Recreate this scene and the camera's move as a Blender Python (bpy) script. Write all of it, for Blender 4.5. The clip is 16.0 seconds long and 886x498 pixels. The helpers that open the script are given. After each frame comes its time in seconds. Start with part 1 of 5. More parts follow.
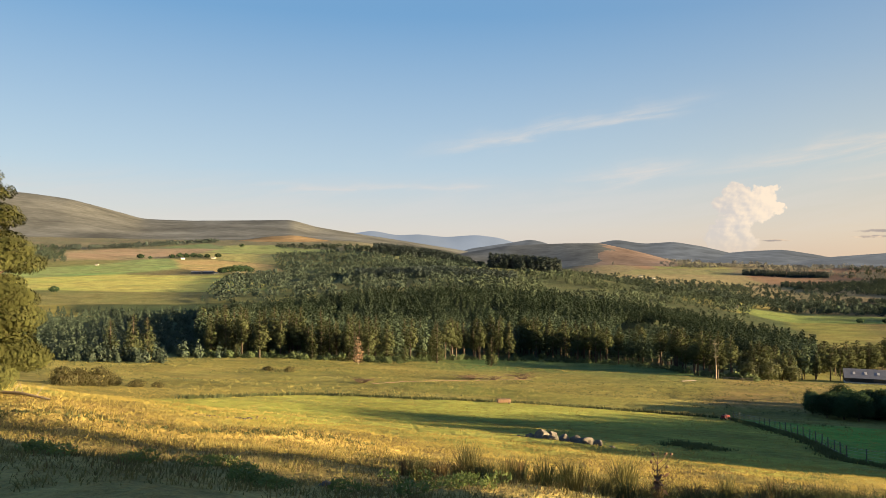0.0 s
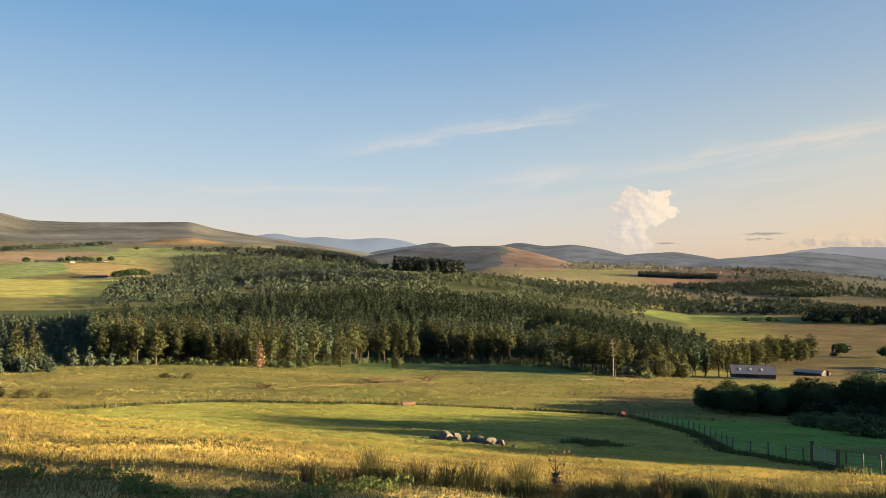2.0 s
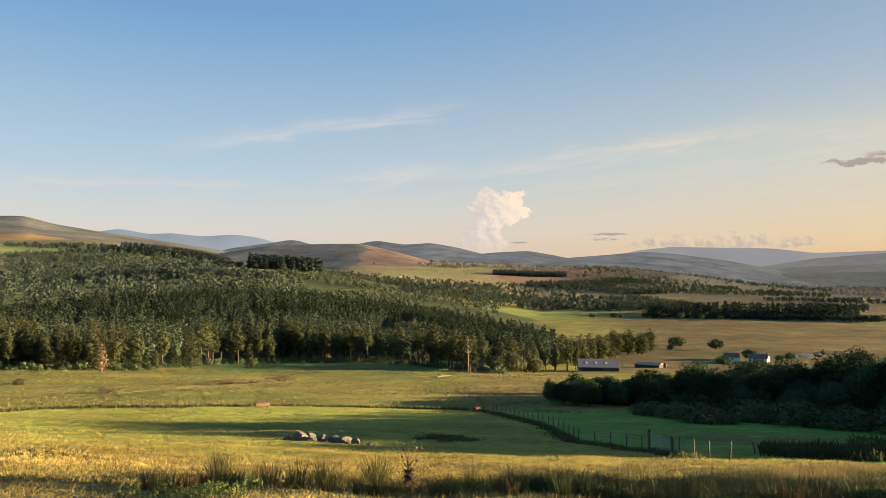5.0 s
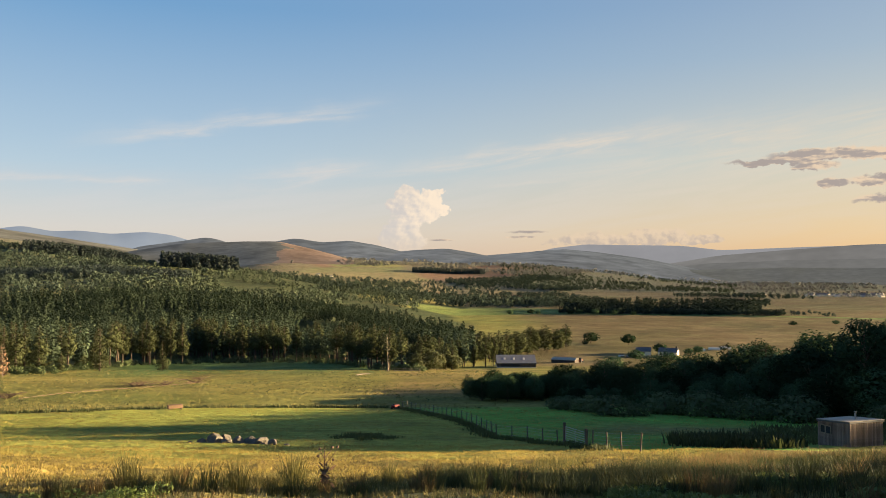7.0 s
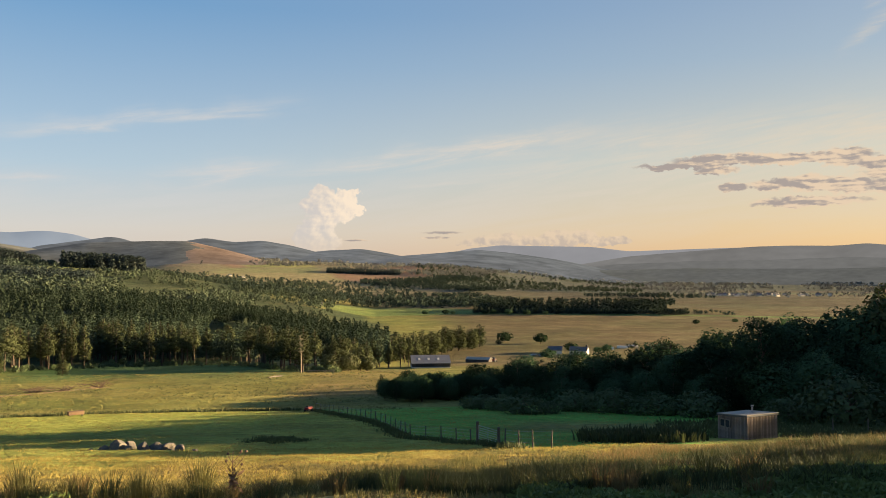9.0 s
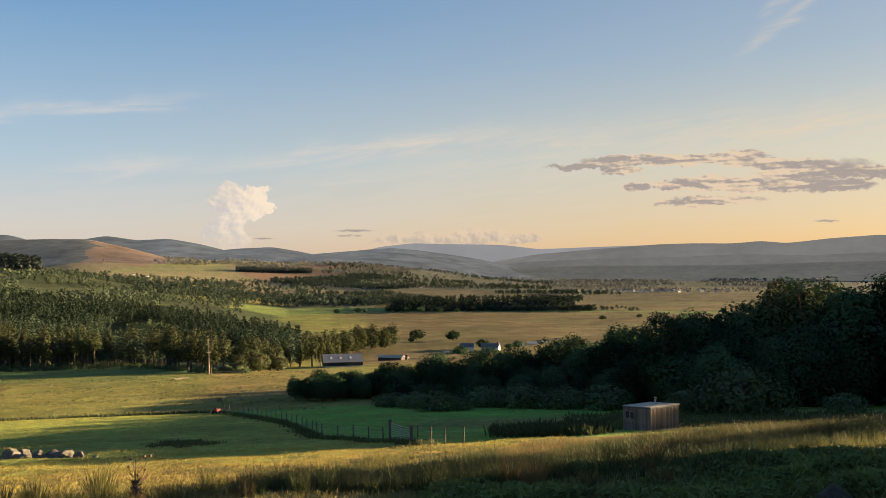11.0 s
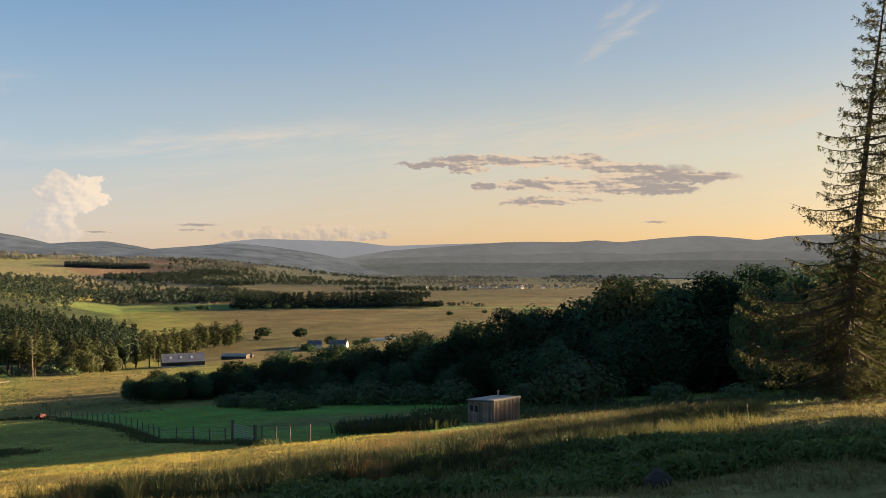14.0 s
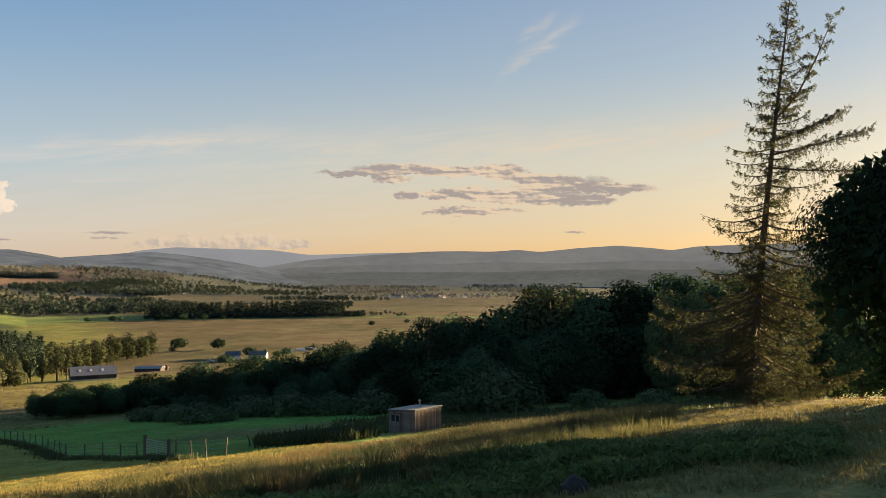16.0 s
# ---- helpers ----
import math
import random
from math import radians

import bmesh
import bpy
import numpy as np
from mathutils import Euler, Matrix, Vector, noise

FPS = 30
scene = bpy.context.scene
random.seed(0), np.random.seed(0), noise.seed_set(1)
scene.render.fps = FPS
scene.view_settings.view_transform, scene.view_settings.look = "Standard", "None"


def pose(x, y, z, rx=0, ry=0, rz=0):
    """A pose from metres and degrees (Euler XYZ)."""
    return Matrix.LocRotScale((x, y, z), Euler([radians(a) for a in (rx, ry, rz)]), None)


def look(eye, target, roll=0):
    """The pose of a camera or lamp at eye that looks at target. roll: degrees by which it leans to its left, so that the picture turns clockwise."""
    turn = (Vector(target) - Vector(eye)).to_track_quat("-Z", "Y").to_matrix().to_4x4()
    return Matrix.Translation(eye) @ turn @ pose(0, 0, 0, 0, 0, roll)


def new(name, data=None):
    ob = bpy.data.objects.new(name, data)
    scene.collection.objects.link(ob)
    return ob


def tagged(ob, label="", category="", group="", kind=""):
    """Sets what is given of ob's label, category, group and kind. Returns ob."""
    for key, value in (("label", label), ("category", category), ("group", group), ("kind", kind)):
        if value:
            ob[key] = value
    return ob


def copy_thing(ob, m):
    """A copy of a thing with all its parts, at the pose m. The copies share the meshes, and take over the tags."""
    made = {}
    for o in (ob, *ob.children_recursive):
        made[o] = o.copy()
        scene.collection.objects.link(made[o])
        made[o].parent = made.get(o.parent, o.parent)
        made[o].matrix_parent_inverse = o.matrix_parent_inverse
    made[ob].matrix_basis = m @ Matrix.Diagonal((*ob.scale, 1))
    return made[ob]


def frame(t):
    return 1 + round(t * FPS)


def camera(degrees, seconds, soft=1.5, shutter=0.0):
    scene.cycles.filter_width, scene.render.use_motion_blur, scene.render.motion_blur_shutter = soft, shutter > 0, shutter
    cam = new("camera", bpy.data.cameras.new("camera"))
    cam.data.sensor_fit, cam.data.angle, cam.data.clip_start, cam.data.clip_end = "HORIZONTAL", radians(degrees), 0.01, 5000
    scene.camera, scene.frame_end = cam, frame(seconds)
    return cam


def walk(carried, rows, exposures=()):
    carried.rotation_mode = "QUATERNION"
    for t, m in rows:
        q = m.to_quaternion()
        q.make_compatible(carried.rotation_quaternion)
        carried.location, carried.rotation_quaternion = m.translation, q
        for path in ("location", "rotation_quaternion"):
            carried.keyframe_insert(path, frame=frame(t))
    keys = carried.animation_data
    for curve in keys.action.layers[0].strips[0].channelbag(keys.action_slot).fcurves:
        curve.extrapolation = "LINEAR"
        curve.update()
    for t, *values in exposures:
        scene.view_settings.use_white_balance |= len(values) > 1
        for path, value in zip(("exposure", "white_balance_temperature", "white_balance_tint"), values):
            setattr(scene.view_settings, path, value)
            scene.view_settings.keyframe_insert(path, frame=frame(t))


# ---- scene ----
from math import atan2, cos, hypot, sin, tan

cam = camera(58.18, 16.0, soft=0.7)
EYE = 1.6
# seconds, x, y, z over the first eye, yaw, pitch, roll
ROWS = [
    (0.0, 0.000, 0.000, 0.000, 0.00, 1.72, -0.39),
    (0.5, -0.003, 0.007, 0.008, -1.38, 1.70, -0.26),
    (1.0, 0.018, -0.014, 0.012, -3.00, 1.75, -0.18),
    (1.5, 0.041, -0.056, 0.019, -4.84, 1.81, -0.16),
    (2.0, 0.064, -0.092, 0.028, -6.84, 1.94, -0.12),
    (2.5, 0.074, -0.083, 0.031, -8.80, 2.02, -0.21),
    (3.0, 0.083, -0.045, 0.026, -10.61, 2.08, -0.29),
    (3.5, 0.123, -0.006, 0.013, -12.34, 2.07, -0.23),
    (4.0, 0.157, -0.007, 0.015, -13.95, 1.97, -0.23),
    (6.5, 0.244, -0.038, 0.011, -21.38, 1.71, 0.09),
    (7.0, 0.265, -0.049, 0.011, -22.80, 1.66, 0.10),
    (7.5, 0.291, -0.064, 0.007, -24.29, 1.65, 0.12),
    (8.0, 0.308, -0.065, 0.013, -25.95, 1.67, 0.15),
    (8.5, 0.331, -0.038, 0.007, -27.47, 1.69, 0.11),
    (11.0, 0.373, -0.022, -0.012, -35.18, 1.52, 0.36),
    (11.5, 0.401, -0.004, -0.024, -37.19, 1.47, 0.38),
    (12.0, 0.435, 0.024, -0.035, -39.26, 1.40, 0.33),
    (12.5, 0.475, 0.037, -0.023, -41.20, 1.29, 0.24),
    (13.0, 0.469, 0.018, -0.018, -42.94, 1.22, 0.15),
    (13.5, 0.454, 0.015, -0.016, -44.51, 1.20, 0.08),
    (14.0, 0.463, 0.002, -0.014, -46.01, 1.23, 0.09),
    (14.5, 0.492, 0.001, -0.028, -47.51, 1.35, 0.09),
    (15.0, 0.532, 0.011, -0.026, -48.96, 1.51, 0.12),
    (15.5, 0.555, 0.010, -0.035, -50.32, 1.70, 0.10),
    (16.0, 0.558, 0.006, -0.025, -51.58, 1.89, 0.09),
]
walk(cam, [(t, pose(x, y, EYE + z, 90 + pitch, roll, yaw)) for t, x, y, z, yaw, pitch, roll in ROWS],
     exposures=[(0.0, 2.80), (7.0, 2.76), (12.0, 2.70), (16.0, 2.70)])

SUN_AZ, SUN_UP = 104.0, 6.7      # degrees clockwise from the y axis; degrees over the horizon


# ---- small node language ----
class N:
    """A socket of a node tree with arithmetic."""
    def __init__(self, tree, out):
        self.tree, self.out = tree, out

    def op(self, kind, *others):
        n = self.tree.nodes.new("ShaderNodeMath")
        n.operation = kind
        for i, v in enumerate((self, *others)):
            if isinstance(v, N):
                self.tree.links.new(v.out, n.inputs[i])
            else:
                n.inputs[i].default_value = v
        return N(self.tree, n.outputs[0])

    def __add__(self, o): return self.op("ADD", o)
    def __radd__(self, o): return self.op("ADD", o)
    def __sub__(self, o): return self.op("SUBTRACT", o)
    def __rsub__(self, o): return (self * -1) + o
    def __mul__(self, o): return self.op("MULTIPLY", o)
    def __rmul__(self, o): return self.op("MULTIPLY", o)
    def __truediv__(self, o): return self.op("DIVIDE", o)

    def step(self, a, b, lo=0.0, hi=1.0, smooth=True):
        n = self.tree.nodes.new("ShaderNodeMapRange")
        n.interpolation_type = "SMOOTHSTEP" if smooth else "LINEAR"
        self.tree.links.new(self.out, n.inputs[0])
        for i, v in enumerate((a, b, lo, hi)):
            n.inputs[i + 1].default_value = v
        return N(self.tree, n.outputs[0])

    def bell(self, centre, width):
        d = (self - centre) / width
        return (d * d * -1.0).op("EXPONENT")


def link(tree, value, socket):
    if isinstance(value, N):
        tree.links.new(value.out, socket)
    elif isinstance(value, (tuple, list)):
        socket.default_value = tuple(value) + (1.0,) if len(value) == 3 and socket.type == "RGBA" else tuple(value)
    else:
        socket.default_value = value


def mix(tree, fac, a, b, how="MIX"):
    n = tree.nodes.new("ShaderNodeMix")
    n.data_type, n.blend_type = "RGBA", how
    link(tree, fac, n.inputs[0])
    link(tree, a, n.inputs[6])
    link(tree, b, n.inputs[7])
    return N(tree, n.outputs[2])


def noise_node(tree, vec, scale, detail=4.0, rough=0.55, stretch=None, distort=0.0):
    if stretch:
        m = tree.nodes.new("ShaderNodeMapping")
        tree.links.new(vec.out, m.inputs[0])
        m.inputs[3].default_value = stretch
        vec = N(tree, m.outputs[0])
    n = tree.nodes.new("ShaderNodeTexNoise")
    tree.links.new(vec.out, n.inputs["Vector"])
    n.inputs["Scale"].default_value = scale
    n.inputs["Detail"].default_value = detail
    n.inputs["Roughness"].default_value = rough
    n.inputs["Distortion"].default_value = distort
    return N(tree, n.outputs[0])


# ---- sky ----
world = bpy.data.worlds.new("evening_sky")
scene.world = world
world.use_nodes = True
wt = world.node_tree
wt.nodes.clear()
sky = wt.nodes.new("ShaderNodeTexSky")
sky.sky_type, sky.sun_disc = "NISHITA", False
sky.sun_elevation, sky.sun_rotation = radians(SUN_UP), radians(SUN_AZ)
sky.air_density, sky.dust_density, sky.ozone_density = 1.0, 1.2, 1.5
coord = wt.nodes.new("ShaderNodeTexCoord")
vec = N(wt, coord.outputs["Generated"])
sep = wt.nodes.new("ShaderNodeSeparateXYZ")
wt.links.new(vec.out, sep.inputs[0])
dx, dy, dz = (N(wt, o) for o in sep.outputs)
az = dx.op("ARCTAN2", dy) * 57.2958
up = dz.op("ARCSINE") * 57.2958
flat = wt.nodes.new("ShaderNodeCombineXYZ")
link(wt, az, flat.inputs[0])
link(wt, up, flat.inputs[1])
plane = N(wt, flat.outputs[0])


def ramp(tree, fac, stops):
    n = tree.nodes.new("ShaderNodeValToRGB")
    link(tree, fac, n.inputs[0])
    r = n.color_ramp
    while len(r.elements) < len(stops):
        r.elements.new(0.5)
    for el, (p, c) in zip(r.elements, stops):
        el.position, el.color = p, (*c, 1)
    return N(tree, n.outputs[0])


def scaled(tree, col, k):
    return mix(tree, 1.0, col, (k, k, k), "MULTIPLY")


high = up / 60.0
cool = ramp(wt, high, [(0.0, (0.76, 0.63, 0.57)), (0.05, (0.76, 0.71, 0.69)), (0.12, (0.50, 0.64, 0.78)), (0.3, (0.17, 0.38, 0.67)), (1.0, (0.055, 0.185, 0.465))])
warm = ramp(wt, high, [(0.0, (0.88, 0.50, 0.24)), (0.04, (0.86, 0.57, 0.31)), (0.13, (0.68, 0.63, 0.51)), (0.24, (0.39, 0.48, 0.58)), (0.37, (0.235, 0.35, 0.56)), (1.0, (0.08, 0.17, 0.44))])
air = mix(wt, az.step(-4, 64), cool, warm)
colour = mix(wt, 0.88, N(wt, sky.outputs[0]), scaled(wt, air, 2.25))

# thin high cloud: feathery streaks that climb towards the sun
tilted = wt.nodes.new("ShaderNodeCombineXYZ")
link(wt, az * 0.06 + up * 0.05, tilted.inputs[0])
link(wt, up * 0.62 - az * 0.09, tilted.inputs[1])
streak = noise_node(wt, N(wt, tilted.outputs[0]), 1.5, 8.0, 0.62, distort=0.9)
feather = noise_node(wt, N(wt, tilted.outputs[0]), 5.0, 6.0, 0.65, distort=0.6)
soft = noise_node(wt, plane, 0.3, 4.0, 0.5)


def streaks(a0, u0, a1, u1, width, amount, fade=5.0):
    """A streak from one place in the sky to another, in degrees round and up."""
    k = (u1 - u0) / (a1 - a0)
    off = up - (az - a0) * k - u0 + (streak - 0.5) * (width * 3.6) + (soft - 0.5) * 1.3
    ends = az.step(a0 - fade * 0.3, a0 + fade) * (1 - az.step(a1 - fade, a1 + fade * 0.3))
    return off.bell(0.0, width) * ends * (streak.step(0.3, 0.62, 0.2, 1.15) * feather.step(0.25, 0.68, 0.45, 1.1)) * amount


thin = streaks(-2, 8.8, 19, 11.9, 0.55, 0.55, 7) + streaks(8.5, 6.5, 18.5, 7.7, 0.6, 0.62, 4) + streaks(17, 6.9, 40, 10.0, 0.62, 0.72, 6) \
    + streaks(34, 9.0, 84, 10.6, 1.2, 0.42, 10) + streaks(-13, 6.1, 5, 6.15, 0.22, 0.5, 4) + streaks(25.5, 6.1, 33, 6.5, 0.18, 0.4, 3) \
    + streaks(55, 9.0, 74, 9.9, 0.35, 0.4, 5) + streaks(55.5, 14.2, 61.5, 17.8, 0.5, 0.42, 2) + streaks(57, 16.6, 60, 18.2, 0.35, 0.35, 1) \
    + streaks(24, 7.4, 84, 8.3, 1.5, 0.3, 14) + up.bell(4.6, 2.0) * streak.step(0.3, 0.7) * 0.34
thin = thin.op("MINIMUM", 0.85)
colour = mix(wt, thin, colour, mix(wt, az.step(5, 60), (1.75, 1.70, 1.66), (2.0, 1.70, 1.32)))

# heaped clouds: ovals bent out of shape, their rims broken up at three scales
puff = noise_node(wt, plane, 0.9, 6.0, 0.52)
curl = noise_node(wt, plane, 2.8, 4.0, 0.5)
wisp = noise_node(wt, plane, 1.1, 5.0, 0.5, stretch=(0.45, 1.7, 1.0))
beside = wt.nodes.new("ShaderNodeCombineXYZ")
link(wt, az + 0.22, beside.inputs[0])
link(wt, up + 0.12, beside.inputs[1])
beside = N(wt, beside.outputs[0])
relief = (puff - noise_node(wt, beside, 0.9, 6.0, 0.52)) * 4.0 + (curl - noise_node(wt, beside, 2.8, 4.0, 0.5)) * 0.7
sway = noise_node(wt, plane, 0.55, 5.0, 0.55)
heave = noise_node(wt, beside, 0.8, 6.0, 0.6)


def oval(a0, u0, wa, wu, below=1.0, bend=1.0):
    """Depth inside an oval; below: how much flatter its underside is."""
    p = (az - a0 + (sway - 0.5) * (3.0 * bend) + (curl - 0.5) * (0.7 * bend)) / wa
    q = (up - u0 + (heave - 0.5) * (1.1 * bend) + (curl - 0.5) * (0.45 * bend)) / wu
    q = q.op("MAXIMUM", q * -below)
    return (p * p + q * q) * -1.0 + 1.0


def most(*d):
    out = d[0]
    for x in d[1:]:
        out = out.op("MAXIMUM", x)
    return out


tower = most(oval(20.3, 5.5, 0.95, 0.8), oval(21.9, 5.3, 0.95, 0.85), oval(19.6, 4.6, 1.2, 0.95), oval(21.2, 4.4, 1.4, 1.0), oval(22.7, 4.5, 0.75, 0.42),
             oval(20.1, 3.4, 1.35, 1.3), oval(19.9, 2.3, 1.7, 1.2))
body = (tower + (puff - 0.5) * 0.9 + (curl - 0.5) * 0.5).step(0.0, 0.4)
lit = ((az - 20.5) * 0.36 + relief * 0.8 + (puff - 0.5) * 1.2).step(-0.9, 1.0)
colour = mix(wt, body * up.step(1.2, 3.8, 0.3, 0.95), colour, mix(wt, lit, (1.66, 1.54, 1.45), (2.55, 2.10, 1.62)))
low = most(oval(35.0, 2.15, 4.6, 0.5, 1.6), oval(37.6, 2.3, 2.4, 0.66, 1.6), oval(33.6, 2.2, 1.8, 0.55, 1.6), oval(40.5, 2.1, 1.8, 0.45, 1.6))
low = (low * 1.2 + 0.3 + (puff - 0.5) * 1.3 + (curl - 0.5) * 0.7).step(0.0, 0.7)
colour = mix(wt, low * 0.75, colour, mix(wt, ((up - 2.25) * 0.8 + relief).step(-0.5, 0.6), (1.36, 1.15, 1.0), (2.05, 1.60, 1.16)))
rows = [(45.4, 7.25, 3.2, 0.26, 1.0), (48.6, 7.5, 4.2, 0.5, 1.4), (52.6, 7.4, 3.6, 0.44, 1.3), (56.0, 7.4, 1.9, 0.62, 1.0), (57.6, 6.9, 1.6, 0.42, 1.0),
        (60.2, 6.3, 3.9, 0.85, 1.3), (63.6, 6.0, 3.4, 0.5, 1.2), (59.2, 5.4, 2.7, 0.6, 1.2), (62.0, 5.25, 2.0, 0.4, 1.1), (48.9, 5.7, 1.1, 0.34, 1.0),
        (51.4, 5.75, 1.6, 0.4, 1.0), (53.6, 5.85, 1.9, 0.6, 1.0), (56.0, 5.55, 1.8, 0.56, 1.0), (53.6, 4.6, 3.6, 0.4, 1.1), (48.0, 6.85, 1.5, 0.34, 1.0)]
specks = [(28.8, 2.85, 1.5, 0.1, 1.0), (28.2, 2.5, 1.2, 0.08, 1.0), (60.9, 3.05, 0.8, 0.1, 1.0), (22.6, 2.3, 0.9, 0.07, 1.0)]
deep = most(*[oval(*q_, 0.8) for q_ in rows], *[oval(*q_, 0.22) * 0.5 for q_ in specks])
bank = (deep * 1.2 + 0.25 + (wisp - 0.5) * 1.3 + (curl - 0.5) * 0.5).step(-0.1, 0.9)
gold = ((wisp - noise_node(wt, beside, 1.1, 5.0, 0.5, stretch=(0.45, 1.7, 1.0))) * 6.0 + relief * 0.4 + (az - 54.5).op("ABSOLUTE").step(0.0, 9.0, 0.3, -0.45) + (1 - bank) * 0.9 + (soft - 0.5) * 2.0).step(-0.45, 0.7)
colour = mix(wt, bank * 0.94, colour, mix(wt, gold, (1.04, 0.89, 0.82), (2.1, 1.62, 1.16)))
back = wt.nodes.new("ShaderNodeBackground")
link(wt, colour, back.inputs[0])
back.inputs[1].default_value = 0.058
out = wt.nodes.new("ShaderNodeOutputWorld")
wt.links.new(back.outputs[0], out.inputs[0])

sun = new("sun", bpy.data.lights.new("sun", "SUN"))
sun.data.energy, sun.data.angle, sun.data.color = 4.5, radians(0.6), (1.0, 0.73, 0.40)
a, e = radians(SUN_AZ), radians(SUN_UP)
sun.matrix_world = look((0, 0, 0), (-sin(a) * cos(e), -cos(a) * cos(e), -sin(e)))


# ---- materials ----
def material(name, base, rough=0.85, metal=0.0, vary=0.25, grain=0.0, scale=1.0, fine=12.0, bump=0.0, leaf=0.0, attribute="", air=None, spec=0.2, each=0.0):
    """Base colour varied at two scales; leaf: light let through; attribute: a colour layer in place of the base; air:
    haze as a glow.
    """
    m = bpy.data.materials.new(name)
    m.use_nodes = True
    t = m.node_tree
    p = t.nodes["Principled BSDF"]
    c = t.nodes.new("ShaderNodeTexCoord")
    v = N(t, c.outputs["Object"])
    big = noise_node(t, v, scale, 4.0)
    small = noise_node(t, v, fine, 3.0)
    if attribute:
        wide_ = noise_node(t, v, 0.011, 5.0, 0.6)
        hair = noise_node(t, v, 8.0, 3.0, 0.7)
        tuft_ = noise_node(t, v, 0.33, 4.0, 0.65)
        vein = noise_node(t, v, 0.004, 6.0, 0.65, distort=1.5)
    f = big.step(0.3, 0.7, 1 - vary, 1 + vary, False) * small.step(0.25, 0.75, 1 - grain, 1 + grain, False)
    if attribute:
        f = f * hair.step(0.3, 0.7, 0.78, 1.22, False) * tuft_.step(0.35, 0.65, 0.88, 1.12, False)
        at = t.nodes.new("ShaderNodeAttribute")
        at.attribute_name = attribute
        base = N(t, at.outputs[0])
        base = mix(t, wide_.step(0.4, 0.7, 0.0, 0.45), base, mix(t, 1.0, base, (0.62, 0.92, 0.75), "MULTIPLY"))
        base = mix(t, vein.step(0.47, 0.5) * (1 - vein.step(0.5, 0.53)) * 0.35, base, (0.10, 0.10, 0.04))
    if leaf:
        info = t.nodes.new("ShaderNodeObjectInfo")
        isl = t.nodes.new("ShaderNodeNewGeometry")
        f = f * N(t, info.outputs["Random"]).step(0, 1, 0.75, 1.25, False) * N(t, isl.outputs["Random Per Island"]).step(0, 1, 0.88, 1.12, False)
    if each:
        one = t.nodes.new("ShaderNodeObjectInfo")
        f = f * N(t, one.outputs["Random"]).step(0, 1, 1 - each, 1 + each, False)
    grey = t.nodes.new("ShaderNodeCombineColor")
    for s in grey.inputs:
        link(t, f, s)
    col = mix(t, 1.0, base, N(t, grey.outputs[0]), "MULTIPLY")
    link(t, col, p.inputs["Base Color"])
    p.inputs["Roughness"].default_value = rough
    p.inputs["Metallic"].default_value = metal
    p.inputs["Specular IOR Level"].default_value = spec
    if bump:
        b = t.nodes.new("ShaderNodeBump")
        b.inputs["Strength"].default_value = 1.0
        b.inputs["Distance"].default_value = bump
        link(t, small + hair * 0.25 + tuft_ * 2.0 if attribute else small, b.inputs["Height"])
        t.links.new(b.outputs[0], p.inputs["Normal"])
    last = p.outputs[0]
    if leaf:
        tr = t.nodes.new("ShaderNodeBsdfTranslucent")
        link(t, col, tr.inputs[0])
        mx = t.nodes.new("ShaderNodeMixShader")
        mx.inputs[0].default_value = leaf
        t.links.new(last, mx.inputs[1])
        t.links.new(tr.outputs[0], mx.inputs[2])
        last = mx.outputs[0]
    # distance haze, put in as a faint emission
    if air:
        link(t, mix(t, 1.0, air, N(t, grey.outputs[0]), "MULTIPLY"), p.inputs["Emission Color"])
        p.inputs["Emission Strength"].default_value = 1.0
    t.links.new(last, t.nodes["Material Output"].inputs[0])
    return m


M = {}
M["ground"] = material("ground", (1, 1, 1), 0.95, vary=0.26, grain=0.3, scale=0.06, fine=1.1, bump=0.4, attribute="cover", spec=0.05)
M["needle"] = material("pine_needles", (0.048, 0.056, 0.026), 0.85, spec=0.0, leaf=0.1, vary=0.3, grain=0.25, scale=0.22, fine=3.0)
M["golden_needle"] = material("golden_pine_needles", (0.036, 0.039, 0.013), 0.8, leaf=0.1, vary=0.45, scale=0.5, spec=0.03)
M["pine_bark"] = material("pine_bark", (0.055, 0.041, 0.032), 0.9, grain=0.35, scale=0.6, fine=9.0)
M["far_leaf"] = material("far_foliage", (0.036, 0.049, 0.036), 0.85, spec=0.0, leaf=0.08, vary=0.35, scale=0.06)
M["deep_needle"] = material("deep_forest_needles", (0.037, 0.052, 0.033), 0.85, spec=0.0, leaf=0.05, vary=0.35, grain=0.2, scale=0.05, fine=1.2)
M["mixed_leaf"] = material("mixed_woodland_leaves", (0.052, 0.066, 0.042), 0.85, spec=0.0, leaf=0.08, vary=0.4, scale=0.03)
# pale grey: distance haze mixed into the leaf colour of far woods
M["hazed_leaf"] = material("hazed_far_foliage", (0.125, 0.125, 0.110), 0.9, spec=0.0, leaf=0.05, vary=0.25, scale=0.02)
M["leaf"] = material("broad_leaves", (0.032, 0.055, 0.028), 0.85, leaf=0.2, spec=0.0, vary=0.3, scale=0.25, each=0.35)
M["larch"] = material("larch_needles", (0.068, 0.074, 0.028), 0.75, leaf=0.4, scale=0.3)
M["bark"] = material("bark", (0.09, 0.062, 0.043), 0.9, grain=0.35, scale=0.6, fine=9.0, bump=0.02)
M["rush"] = material("rush_blades", (0.105, 0.100, 0.034), 0.7, leaf=0.35, scale=0.4)
M["straw"] = material("straw_blades", (0.155, 0.11, 0.045), 0.7, leaf=0.35, scale=0.4)
M["stone"] = material("granite", (0.105, 0.094, 0.080), 0.95, grain=0.3, scale=1.2, fine=9.0, bump=0.03)
